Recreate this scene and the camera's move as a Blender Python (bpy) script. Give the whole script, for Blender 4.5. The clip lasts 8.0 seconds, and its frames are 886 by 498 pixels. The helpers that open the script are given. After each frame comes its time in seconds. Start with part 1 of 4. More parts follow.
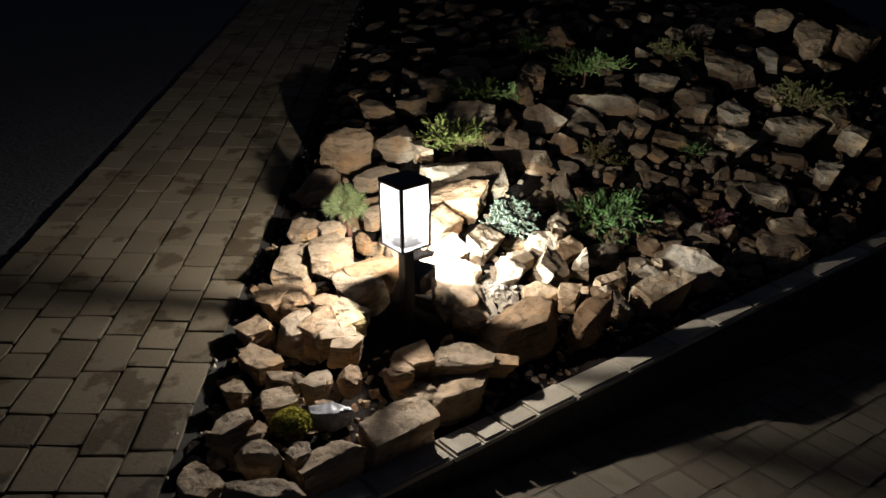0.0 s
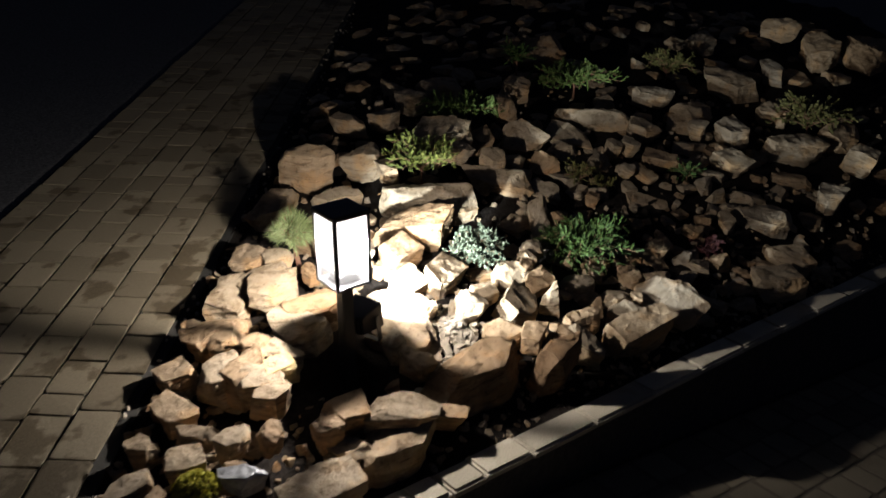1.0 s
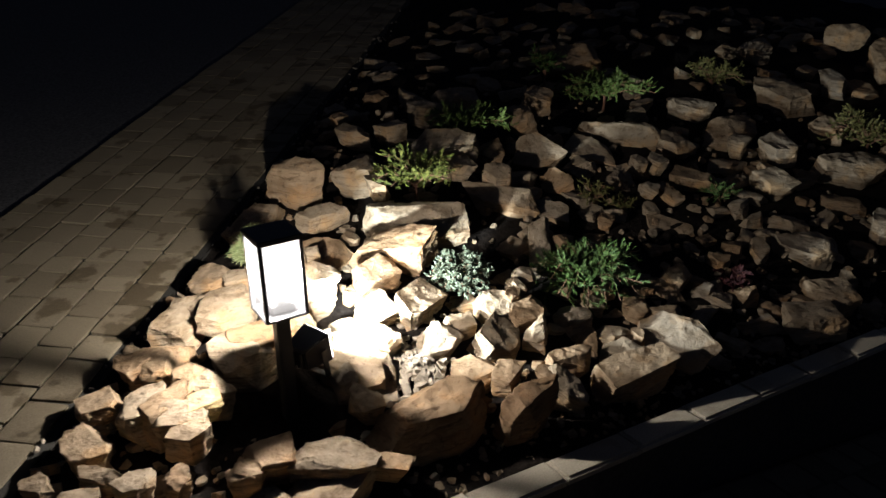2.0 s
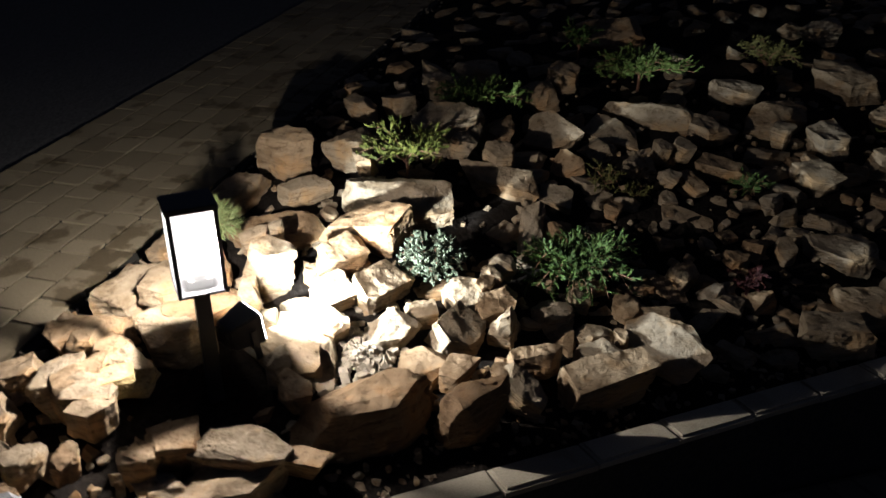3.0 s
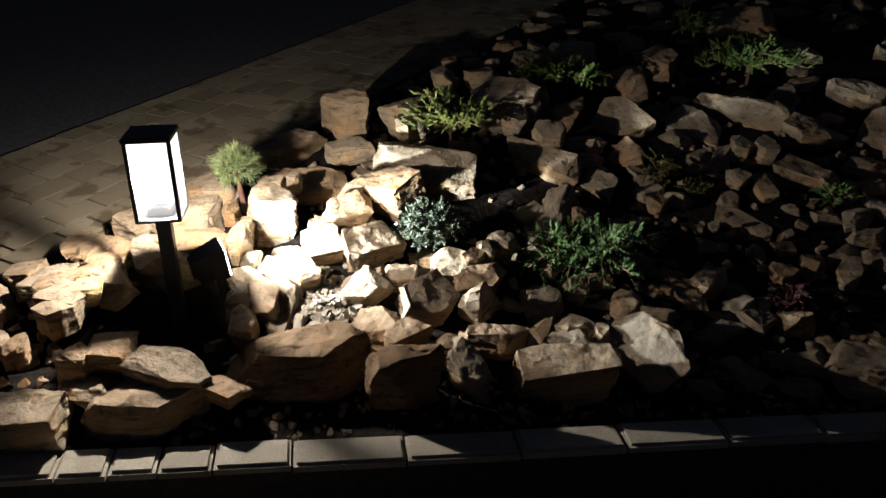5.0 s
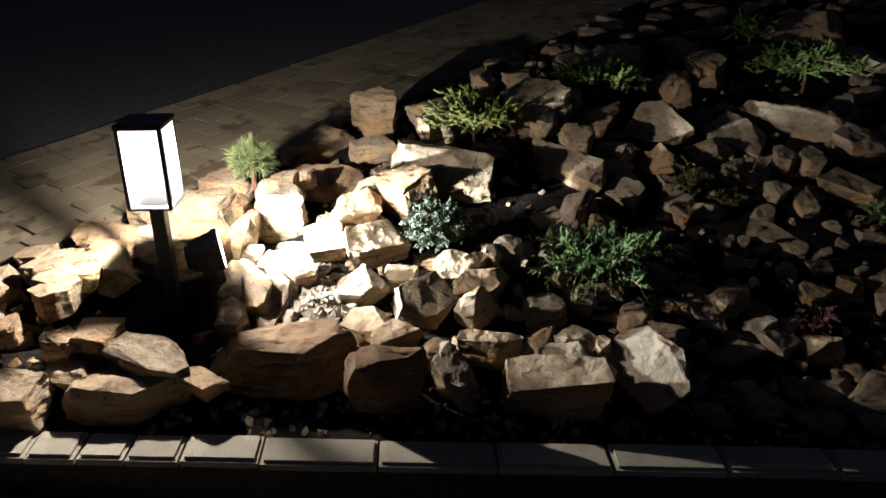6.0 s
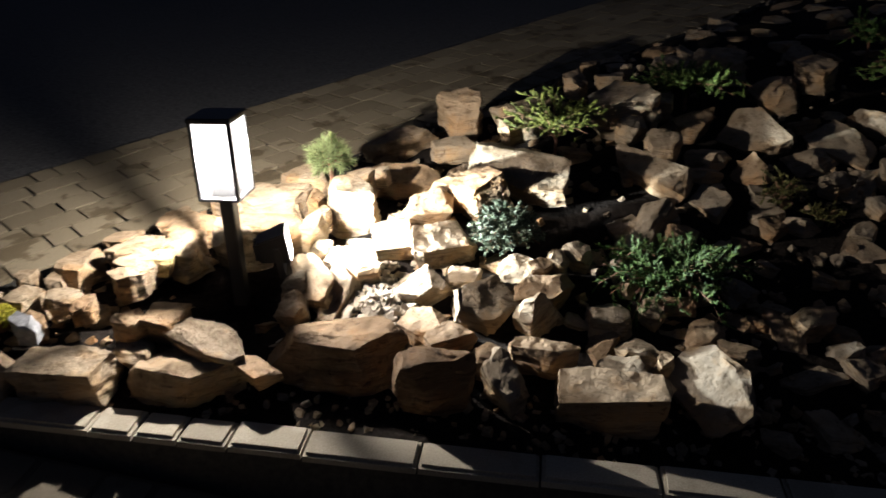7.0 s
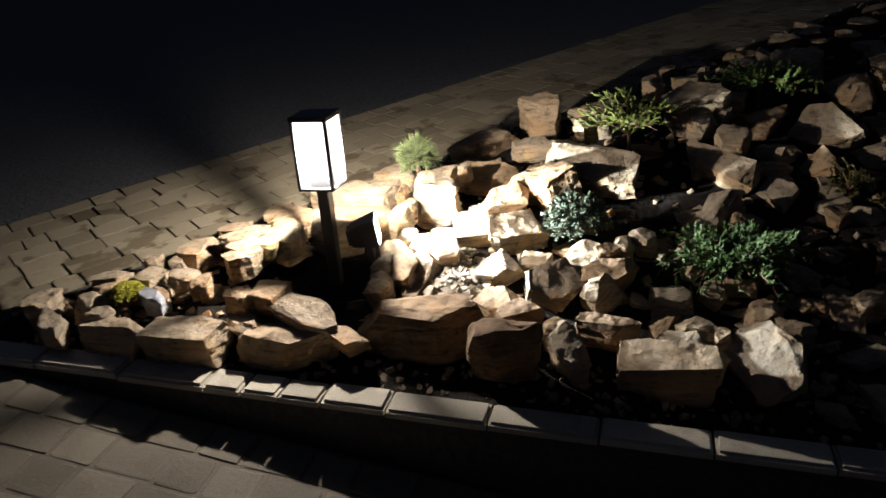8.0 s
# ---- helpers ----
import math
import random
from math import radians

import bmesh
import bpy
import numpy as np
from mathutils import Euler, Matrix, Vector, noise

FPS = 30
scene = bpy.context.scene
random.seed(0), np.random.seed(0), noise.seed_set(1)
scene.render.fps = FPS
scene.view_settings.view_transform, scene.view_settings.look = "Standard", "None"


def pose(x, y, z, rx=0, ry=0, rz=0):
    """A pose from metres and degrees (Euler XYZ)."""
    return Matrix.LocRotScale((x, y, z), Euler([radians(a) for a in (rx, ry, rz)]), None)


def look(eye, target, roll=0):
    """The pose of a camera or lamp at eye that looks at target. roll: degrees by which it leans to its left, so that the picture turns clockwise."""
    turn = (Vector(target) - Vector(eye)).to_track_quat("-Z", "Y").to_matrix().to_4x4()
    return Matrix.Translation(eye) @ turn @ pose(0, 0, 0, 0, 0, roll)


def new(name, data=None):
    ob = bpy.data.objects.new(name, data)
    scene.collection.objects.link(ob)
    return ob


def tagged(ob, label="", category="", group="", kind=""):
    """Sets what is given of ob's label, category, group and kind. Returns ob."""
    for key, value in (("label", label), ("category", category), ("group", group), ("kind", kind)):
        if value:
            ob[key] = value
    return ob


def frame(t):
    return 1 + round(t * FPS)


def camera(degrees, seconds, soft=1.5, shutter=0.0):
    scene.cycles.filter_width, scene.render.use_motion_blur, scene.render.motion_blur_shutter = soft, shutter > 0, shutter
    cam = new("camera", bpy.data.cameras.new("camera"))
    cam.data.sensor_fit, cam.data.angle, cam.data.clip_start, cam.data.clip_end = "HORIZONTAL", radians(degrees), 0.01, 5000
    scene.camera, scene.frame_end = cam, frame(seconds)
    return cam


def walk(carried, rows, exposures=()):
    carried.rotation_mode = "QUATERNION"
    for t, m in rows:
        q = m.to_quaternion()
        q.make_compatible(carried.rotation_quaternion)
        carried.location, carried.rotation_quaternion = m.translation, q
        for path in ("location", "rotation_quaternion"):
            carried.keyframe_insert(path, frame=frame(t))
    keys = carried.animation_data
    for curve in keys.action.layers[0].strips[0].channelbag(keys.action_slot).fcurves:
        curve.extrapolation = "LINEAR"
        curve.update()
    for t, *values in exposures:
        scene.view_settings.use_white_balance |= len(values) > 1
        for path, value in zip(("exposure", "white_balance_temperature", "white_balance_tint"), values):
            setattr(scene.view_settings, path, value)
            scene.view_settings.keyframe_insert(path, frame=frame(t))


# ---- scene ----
cam = camera(57.0, 8.0, shutter=0.5)
METRES, EYE, TILT, LEAN, TURN = 3.0, 1.55, -24.3, 0.0, 0.0
ROWS = [
    (0.0, 0.0, 0.0, 0.0, -0.0, 0.0, 0.0),
    (0.5, 0.0395, 0.0337, 0.0089, 0.59, -0.36, -0.32),
    (1.0, 0.0785, 0.0989, 0.0364, 1.24, 0.25, -0.76),
    (1.5, 0.1454, 0.1488, 0.0505, 4.35, 1.04, -1.82),
    (3.0, 0.3352, 0.3008, 0.0724, 13.94, -1.08, -5.52),
    (3.5, 0.4102, 0.3305, 0.0705, 18.9, -2.33, -9.69),
    (4.0, 0.4471, 0.3634, 0.0701, 22.28, -3.0, -11.79),
    (5.5, 0.6227, 0.4371, 0.0881, 33.95, -4.2, -12.86),
    (6.0, 0.6351, 0.4814, 0.0931, 36.83, -4.72, -14.37),
    (6.5, 0.6415, 0.5157, 0.1024, 40.33, -5.83, -15.37),
    (7.0, 0.6715, 0.5285, 0.1071, 45.92, -6.91, -16.25),
    (7.5, 0.7226, 0.5229, 0.1009, 50.9, -7.7, -16.14),
    (8.0, 0.7576, 0.4998, 0.0885, 53.33, -7.54, -15.5),
]
walk(cam, [(t, pose(0, 0, EYE, TILT, LEAN, TURN) @ pose(METRES * x, METRES * y, METRES * z, 90 + pitch, roll, yaw)) for t, x, y, z, yaw, pitch, roll in ROWS], ((0.0, 0.05), (1.5, 0.13), (3.5, 0.12), (5.5, 0.20), (6.3, 0.71), (8.0, 0.75)))

# ---- world and lights ----
world = bpy.data.worlds.new("night")
scene.world = world
world.use_nodes = True
world.node_tree.nodes["Background"].inputs["Color"].default_value = (0.26, 0.34, 0.62, 1)
world.node_tree.nodes["Background"].inputs["Strength"].default_value = 0.028

LAMP = Vector((-0.130, 2.611, 0.387))     # underside of the lantern head
LAMP_TURN = 39.5
bulb_light = bpy.data.lights.new("lantern_light", "POINT")
bulb_light.energy, bulb_light.shadow_soft_size, bulb_light.color = 55.0, 0.010, (1.0, 0.945, 0.905)
new("lantern_light", bulb_light).matrix_world = pose(LAMP.x, LAMP.y, LAMP.z + 0.103)

FLOOD = Vector((-0.072, 2.762, 0.208))     # middle of the floodlight's lens
FLOOD_TURN = 58.0                          # the way it faces, from the x axis
flood_light = bpy.data.lights.new("flood_light", "SPOT")
flood_light.energy, flood_light.shadow_soft_size, flood_light.color = 250.0, 0.03, (0.84, 0.94, 1.0)
flood_light.spot_size, flood_light.spot_blend = radians(125), 0.8
aim = Vector((math.cos(radians(FLOOD_TURN)), math.sin(radians(FLOOD_TURN)), 0.22))
new("flood_light", flood_light).matrix_world = look(FLOOD + aim * 0.012, FLOOD + aim)


# ---- materials ----
def material(name):
    m = bpy.data.materials.new(name)
    m.use_nodes = True
    n, l = m.node_tree.nodes, m.node_tree.links
    return m, n, l, n["Principled BSDF"]


def ramp(n, l, source, stops):
    r = n.new("ShaderNodeValToRGB")
    while len(r.color_ramp.elements) < len(stops):
        r.color_ramp.elements.new(0.5)
    for e, (p, c) in zip(r.color_ramp.elements, stops):
        e.position, e.color = p, (*c, 1)
    l.new(source, r.inputs["Fac"])
    return r.outputs["Color"]


def grain(n, l, scale, detail=6, rough=0.6, stretch=None, coords="Object"):
    tex = n.new("ShaderNodeTexNoise")
    tex.inputs["Scale"].default_value, tex.inputs["Detail"].default_value, tex.inputs["Roughness"].default_value = scale, detail, rough
    co = n.new("ShaderNodeTexCoord").outputs[coords]
    if stretch:
        mp = n.new("ShaderNodeMapping")
        mp.inputs["Scale"].default_value = stretch
        l.new(co, mp.inputs["Vector"])
        co = mp.outputs["Vector"]
    l.new(co, tex.inputs["Vector"])
    return tex.outputs["Fac"]


def blend(n, l, fac, a, b, mode="MIX"):
    m = n.new("ShaderNodeMix")
    m.data_type, m.blend_type = "RGBA", mode
    for sock, v in ((m.inputs[0], fac), (m.inputs[6], a), (m.inputs[7], b)):
        if isinstance(v, (int, float)):
            sock.default_value = v
        elif isinstance(v, tuple):
            sock.default_value = (*v, 1)
        else:
            l.new(v, sock)
    return m.outputs[2]


def relief(n, l, bsdf, height, strength, distance):
    b = n.new("ShaderNodeBump")
    b.inputs["Strength"].default_value, b.inputs["Distance"].default_value = strength, distance
    l.new(height, b.inputs["Height"])
    l.new(b.outputs["Normal"], bsdf.inputs["Normal"])


def sandstone(name, per_island=False, shade=1.0):
    m, n, l, bsdf = material(name)
    if per_island:
        rnd = n.new("ShaderNodeNewGeometry").outputs["Random Per Island"]
    else:
        rnd = n.new("ShaderNodeObjectInfo").outputs["Random"]
    tone = ramp(n, l, rnd, [(0.0, (0.245, 0.160, 0.090)), (0.3, (0.300, 0.213, 0.130)), (0.55, (0.275, 0.218, 0.152)), (0.8, (0.345, 0.270, 0.182)), (1.0, (0.250, 0.205, 0.152))])
    patch = ramp(n, l, grain(n, l, 7, 5), [(0.32, (0.62, 0.56, 0.48)), (0.5, (1, 1, 1)), (0.7, (1.34, 1.07, 0.74))])
    layers = ramp(n, l, grain(n, l, 5, 7, 0.65, (1.0, 1.3, 4.0)), [(0.38, (0.74, 0.69, 0.63)), (0.52, (1, 1, 1)), (0.68, (1.15, 1.12, 1.08))])
    pits = ramp(n, l, grain(n, l, 34, 5, 0.62), [(0.31, (0.34, 0.29, 0.24)), (0.41, (1, 1, 1))])
    c = blend(n, l, 1.0, tone, patch, "MULTIPLY")
    c = blend(n, l, 0.75, c, layers, "MULTIPLY")
    c = blend(n, l, 0.8, c, pits, "MULTIPLY")
    veins = ramp(n, l, grain(n, l, 9, 9, 0.72, (0.7, 1.6, 9.0)), [(0.40, (0.45, 0.40, 0.34)), (0.47, (1, 1, 1)), (0.62, (1, 1, 1)), (0.70, (1.2, 1.17, 1.1))])
    c = blend(n, l, 0.7, c, veins, "MULTIPLY")
    # shade of stones turned from the lamp, put into their colour
    if shade < 1.0:
        c = blend(n, l, 1.0, c, (shade, shade * 0.96, shade * 0.92), "MULTIPLY")
    l.new(c, bsdf.inputs["Base Color"])
    bsdf.inputs["Roughness"].default_value = 0.82
    bsdf.inputs["Diffuse Roughness"].default_value = 0.3
    bsdf.inputs["Specular IOR Level"].default_value = 0.25
    mix = n.new("ShaderNodeMath")
    mix.operation = "MULTIPLY_ADD"
    l.new(grain(n, l, 60, 8, 0.7), mix.inputs[0])
    mix.inputs[1].default_value = 0.4
    l.new(grain(n, l, 14, 8, 0.62, (1.0, 1.2, 4.0)), mix.inputs[2])
    relief(n, l, bsdf, mix.outputs[0], 0.9, 0.017)
    return m


STONE = sandstone("sandstone")
RUBBLE = sandstone("sandstone_rubble", True)
SHADED_STONE = sandstone("shaded_sandstone", False, 0.68)


def plain(name, colour, rough=0.6, metal=0.0, scale=40, depth=0.002, spread=0.25, random_tone=0.0):
    m, n, l, bsdf = material(name)
    f = grain(n, l, scale, 6)
    lo, hi = [tuple(v * k for v in colour) for k in (1 - spread, 1 + spread)]
    c = ramp(n, l, f, [(0.3, lo), (0.7, hi)])
    if random_tone:
        t = ramp(n, l, n.new("ShaderNodeObjectInfo").outputs["Random"], [(0.0, (1 - random_tone,) * 3), (1.0, (1 + random_tone,) * 3)])
        c = blend(n, l, 1.0, c, t, "MULTIPLY")
    l.new(c, bsdf.inputs["Base Color"])
    bsdf.inputs["Roughness"].default_value, bsdf.inputs["Metallic"].default_value = rough, metal
    relief(n, l, bsdf, f, 0.6, depth)
    return m


def concrete(name, colour, damp=0.0, edge=0.0):
    m, n, l, bsdf = material(name)
    fine = ramp(n, l, grain(n, l, 170, 5, 0.7), [(0.3, tuple(v * 0.75 for v in colour)), (0.7, tuple(v * 1.2 for v in colour))])
    tone = ramp(n, l, n.new("ShaderNodeObjectInfo").outputs["Random"], [(0.0, (0.76, 0.74, 0.70)), (1.0, (1.16, 1.16, 1.14))])
    c = blend(n, l, 1.0, fine, tone, "MULTIPLY")
    where = n.new("ShaderNodeNewGeometry").outputs["Position"]
    tex = n.new("ShaderNodeTexNoise")
    tex.inputs["Scale"].default_value, tex.inputs["Detail"].default_value = 6.5, 5
    l.new(where, tex.inputs["Vector"])
    level = tex.outputs["Fac"]
    if edge:                                   # water gathers on the courses along the bed
        xyz, span, add = n.new("ShaderNodeSeparateXYZ"), n.new("ShaderNodeMapRange"), n.new("ShaderNodeMath")
        l.new(where, xyz.inputs[0]), l.new(xyz.outputs["X"], span.inputs["Value"])
        span.inputs["From Min"].default_value, span.inputs["From Max"].default_value = -1.30, -0.80
        span.inputs["To Min"].default_value, span.inputs["To Max"].default_value = -0.05, edge
        l.new(level, add.inputs[0]), l.new(span.outputs[0], add.inputs[1])
        level = add.outputs[0]
    wet = ramp(n, l, level, [(0.55, (0, 0, 0)), (0.60, (damp,) * 3)])
    dark = blend(n, l, 1.0, c, (0.42, 0.38, 0.31), "MULTIPLY")
    c = blend(n, l, wet, c, dark)
    l.new(c, bsdf.inputs["Base Color"])
    bsdf.inputs["Roughness"].default_value = 0.85
    bsdf.inputs["Diffuse Roughness"].default_value = 0.7
    bsdf.inputs["Specular IOR Level"].default_value = 0.3
    relief(n, l, bsdf, grain(n, l, 70, 8, 0.75), 0.7, 0.005)
    return m


YELLOW_STONE = plain("yellow_sandstone", (0.38, 0.285, 0.13), 0.8, 0, 30, 0.006, 0.25)
SLATE = plain("grey_slate", (0.21, 0.21, 0.215), 0.35, 0, 25, 0.008, 0.4)
PAVER = concrete("paver_concrete", (0.162, 0.132, 0.088), 0.85, 0.05)
DRIVE_PAVER = concrete("driveway_concrete", (0.155, 0.129, 0.093), 0.2)
KERB = concrete("kerb_concrete", (0.41, 0.365, 0.29), 0.25)
# near black: shade of the unlit kerb front is painted into the footing
FOOTING = plain("shaded_concrete", (0.05, 0.045, 0.038), 0.9, 0, 50, 0.006, 0.4)
JOINT = plain("joint_sand", (0.022, 0.019, 0.014), 0.95, 0, 220, 0.004, 0.5)
DRIVE_JOINT = plain("driveway_joint_sand", (0.088, 0.070, 0.048), 0.95, 0, 220, 0.004, 0.4)
ASPHALT = plain("asphalt", (0.070, 0.066, 0.064), 0.9, 0, 60, 0.012, 0.7)
SOIL = plain("soil", (0.013, 0.010, 0.008), 0.95, 0, 45, 0.02, 0.6)
SOIL.node_tree.nodes["Principled BSDF"].inputs["Specular IOR Level"].default_value = 0.08
GRIT = plain("grey_gravel", (0.235, 0.195, 0.145), 0.8, 0, 60, 0.003, 0.35)
BLACK = plain("black_powder_coat", (0.022, 0.022, 0.024), 0.45, 0.0, 300, 0.0004, 0.2)
GREY_PLASTIC = plain("grey_plastic", (0.22, 0.22, 0.22), 0.5, 0, 80, 0.0005, 0.1)
BARK = plain("bark", (0.16, 0.075, 0.045), 0.9, 0, 120, 0.003, 0.4)


def glowing(name, colour, strength):
    m, n, l, bsdf = material(name)
    bsdf.inputs["Base Color"].default_value = (0.8, 0.8, 0.8, 1)
    bsdf.inputs["Emission Color"].default_value, bsdf.inputs["Emission Strength"].default_value = (*colour, 1), strength
    return m


BULB = glowing("lit_bulb", (1.0, 0.90, 0.75), 60)
LENS = glowing("lit_lens", (1.0, 0.97, 0.90), 14)


def lit_glass():
    """Frosted panes, lit through by the bulb, clearer towards the bottom edge."""
    m, n, l, bsdf = material("frosted_lit_glass")
    co = n.new("ShaderNodeSeparateXYZ")
    l.new(n.new("ShaderNodeTexCoord").outputs["Generated"], co.inputs[0])
    frost = ramp(n, l, co.outputs["Z"], [(0.0, (0.06,) * 3), (0.20, (0.16,) * 3), (0.40, (1.0,) * 3)])
    see, glow, out = n.new("ShaderNodeBsdfTransparent"), n.new("ShaderNodeEmission"), n["Material Output"]
    glow.inputs["Color"].default_value, glow.inputs["Strength"].default_value = (1.0, 0.95, 0.92, 1), 2.0
    mix = n.new("ShaderNodeMixShader")
    l.new(frost, mix.inputs[0]), l.new(see.outputs[0], mix.inputs[1]), l.new(glow.outputs[0], mix.inputs[2])
    l.new(mix.outputs[0], out.inputs["Surface"])
    n.remove(bsdf)
    return m


PANE = lit_glass()


def leafy(name, dark, light, tip):
    m, n, l, bsdf = material(name)
    rnd = n.new("ShaderNodeNewGeometry").outputs["Random Per Island"]
    c = ramp(n, l, rnd, [(0.0, dark), (0.6, light), (1.0, tip)])
    l.new(c, bsdf.inputs["Base Color"])
    bsdf.inputs["Roughness"].default_value = 0.6
    bsdf.inputs["Specular IOR Level"].default_value = 0.15
    return m


LEAF_GREEN = leafy("juniper_green", (0.016, 0.032, 0.008), (0.040, 0.074, 0.018), (0.080, 0.120, 0.032))
LEAF_BLUE = leafy("juniper_blue", (0.030, 0.042, 0.026), (0.080, 0.097, 0.064), (0.160, 0.180, 0.130))
LEAF_GOLD = leafy("juniper_gold", (0.036, 0.046, 0.010), (0.088, 0.098, 0.020), (0.150, 0.150, 0.036))
LEAF_LIME = leafy("juniper_lime", (0.032, 0.054, 0.012), (0.080, 0.122, 0.030), (0.155, 0.200, 0.056))
LEAF_OLIVE = leafy("heather_olive", (0.041, 0.041, 0.014), (0.102, 0.095, 0.031), (0.163, 0.143, 0.048))
LEAF_PINE = leafy("pine_needles", (0.095, 0.118, 0.045), (0.190, 0.230, 0.090), (0.29, 0.33, 0.17))
LEAF_SEDUM = leafy("sedum_yellow", (0.150, 0.136, 0.014), (0.313, 0.286, 0.034), (0.422, 0.394, 0.068))
LEAF_RED = leafy("red_leaves", (0.016, 0.004, 0.005), (0.036, 0.009, 0.010), (0.060, 0.019, 0.016))


# ---- building helpers ----
def link(name, bm, mat, parent=None, label="", smooth=False):
    me = bpy.data.meshes.new(name)
    bm.to_mesh(me)
    bm.free()
    return place(name, me, mat, parent, label, smooth)


def place(name, me, mat, parent=None, label="", smooth=False):
    if mat and not me.materials:
        me.materials.append(mat)
    if smooth:
        me.polygons.foreach_set("use_smooth", [True] * len(me.polygons))
    ob = new(name, me)
    ob.parent = parent
    if label:
        ob["label"] = label
    return ob


def part(name, bm, mat, parent, label="", smooth=False):
    return link(name, bm, mat, parent, label, smooth)


def box(bm, x0, x1, y0, y1, z0, z1, bevel=0.0):
    r = bmesh.ops.create_cube(bm, size=1.0)
    vs = r["verts"]
    for v in vs:
        v.co = Vector((x0 if v.co.x < 0 else x1, y0 if v.co.y < 0 else y1, z0 if v.co.z < 0 else z1))
    if bevel:
        es = list({e for v in vs for e in v.link_edges})
        bmesh.ops.bevel(bm, geom=es, offset=bevel, segments=2, affect="EDGES")
    return bm


def ground_z(x, y):
    """The sloping lot: it falls across the bed and rises gently along the path."""
    x, y = min(max(x, -5.0), 6.0), min(max(y, -3.0), 10.0)
    return 0.061 + 0.084 * (y - 2.078) + (-0.03 * (x + 0.937) if x < -0.65 else -0.0086 - 0.155 * (x + 0.65))


KERB_WAY = Vector((0.757, 0.653, 0))        # along the kerb, away from the path
KERB_OUT = Vector((0.653, -0.757, 0))       # from the bed to the driveway
KERB_FROM = Vector((0.0, 2.005, 0))         # a point of its outer edge


def kerb_gap(x, y):
    """Metres from the kerb's outer edge back into the bed."""
    return -(Vector((x, y, 0)) - KERB_FROM).dot(KERB_OUT)


def drive_z(x, y):
    """The driveway falls along the kerb, away from the path, faster than the kerb does."""
    s, o = (Vector((x, y, 0)) - KERB_FROM).dot(KERB_WAY), -kerb_gap(x, y)
    return -0.092 - 0.184 * (min(max(s, -3.0), 6.0) + 0.508) - 0.03 * min(o, 4.0)


def lot_z(x, y):
    """The lowest of the made surfaces there."""
    return min(ground_z(x, y), drive_z(x, y)) if x > -0.7 and kerb_gap(x, y) < 1.2 else ground_z(x, y)


def mound_top(x, y):
    """Height of the stones' tops over the lot."""
    x, y = min(max(x, -0.72), 3.0), min(max(y, 1.45), 6.5) - 3.0
    return (0.163 + 0.0034 * x + 0.0909 * y - 0.1209 * x * x + 0.0863 * x * y - 0.0014 * y * y
            + 0.0203 * x ** 3 + 0.0099 * x * x * y - 0.0019 * x * y * y - 0.0031 * y ** 3)


def soil_z(x, y):
    hollow = 0.085 * math.exp(-((x - 0.43) ** 2 + (y - 3.62) ** 2) / 0.022) + 0.075 * math.exp(-((x - 0.97) ** 2 + (y - 3.82) ** 2) / 0.035)
    edge = min(1.0, max(0.0, (x + 0.78) / 0.16)) * min(1.0, max(0.0, (kerb_gap(x, y) - 0.14) / 0.30))
    lift = max(0.0, min(0.55, mound_top(x, y) - 0.105)) * edge
    return ground_z(x, y) + lift - hollow - 0.012 - 0.045 * min(1.0, max(0.0, 1.0 - (kerb_gap(x, y) - 0.10) / 0.25))


# ---- ground, path, driveway ----
def sheet():
    xs = sorted([-60, -30, -15, -1.84, -1.785] + [-8 + 0.4 * i for i in range(46)] + [18, 35, 60])
    ys = [-60, -30, -12] + [-6 + 0.4 * i for i in range(51)] + [22, 40, 70]
    verts = [(x, y, lot_z(x, y) - (0.016 if x < -1.7 else 0.09) + (0.008 if x < -2 else 0.0) * noise.noise((x * 1.3, y * 1.3, 0))) for y in ys for x in xs]
    w = len(xs)
    faces = [(j * w + i, j * w + i + 1, (j + 1) * w + i + 1, (j + 1) * w + i) for j in range(len(ys) - 1) for i in range(w - 1)]
    me = bpy.data.meshes.new("ground")
    me.from_pydata(verts, [], faces)
    return tagged(place("ground", me, ASPHALT, smooth=True), "dark asphalt ground on a gentle slope", "ground", kind="structure")


sheet()


def slab(name, corners, nu, nv, lift, mat, label, category, level=ground_z):
    """A bed of jointing sand under the pavers, laid over the slope."""
    a, b, c, d = [Vector(p) for p in corners]
    verts, faces = [], []
    for j in range(nv + 1):
        for i in range(nu + 1):
            p = (a.lerp(b, i / nu)).lerp(d.lerp(c, i / nu), j / nv)
            verts.append((p.x, p.y, level(p.x, p.y) + lift + 0.002 * noise.noise((p.x * 30, p.y * 30, 3))))
    for j in range(nv):
        for i in range(nu):
            k = j * (nu + 1) + i
            faces.append((k, k + 1, k + nu + 2, k + nu + 1))
    rim = [i for i in range(nu + 1)] + [j * (nu + 1) + nu for j in range(1, nv + 1)] + [nv * (nu + 1) + i for i in range(nu - 1, -1, -1)] + [j * (nu + 1) for j in range(nv - 1, 0, -1)]
    low = len(verts)
    verts += [(verts[k][0], verts[k][1], verts[k][2] - 0.08) for k in rim]
    m = len(rim)
    faces += [(rim[i], low + i, low + (i + 1) % m, rim[(i + 1) % m]) for i in range(m)]
    me = bpy.data.meshes.new(name)
    me.from_pydata(verts, [], faces)
    return tagged(place(name, me, mat), label, category, kind="structure")


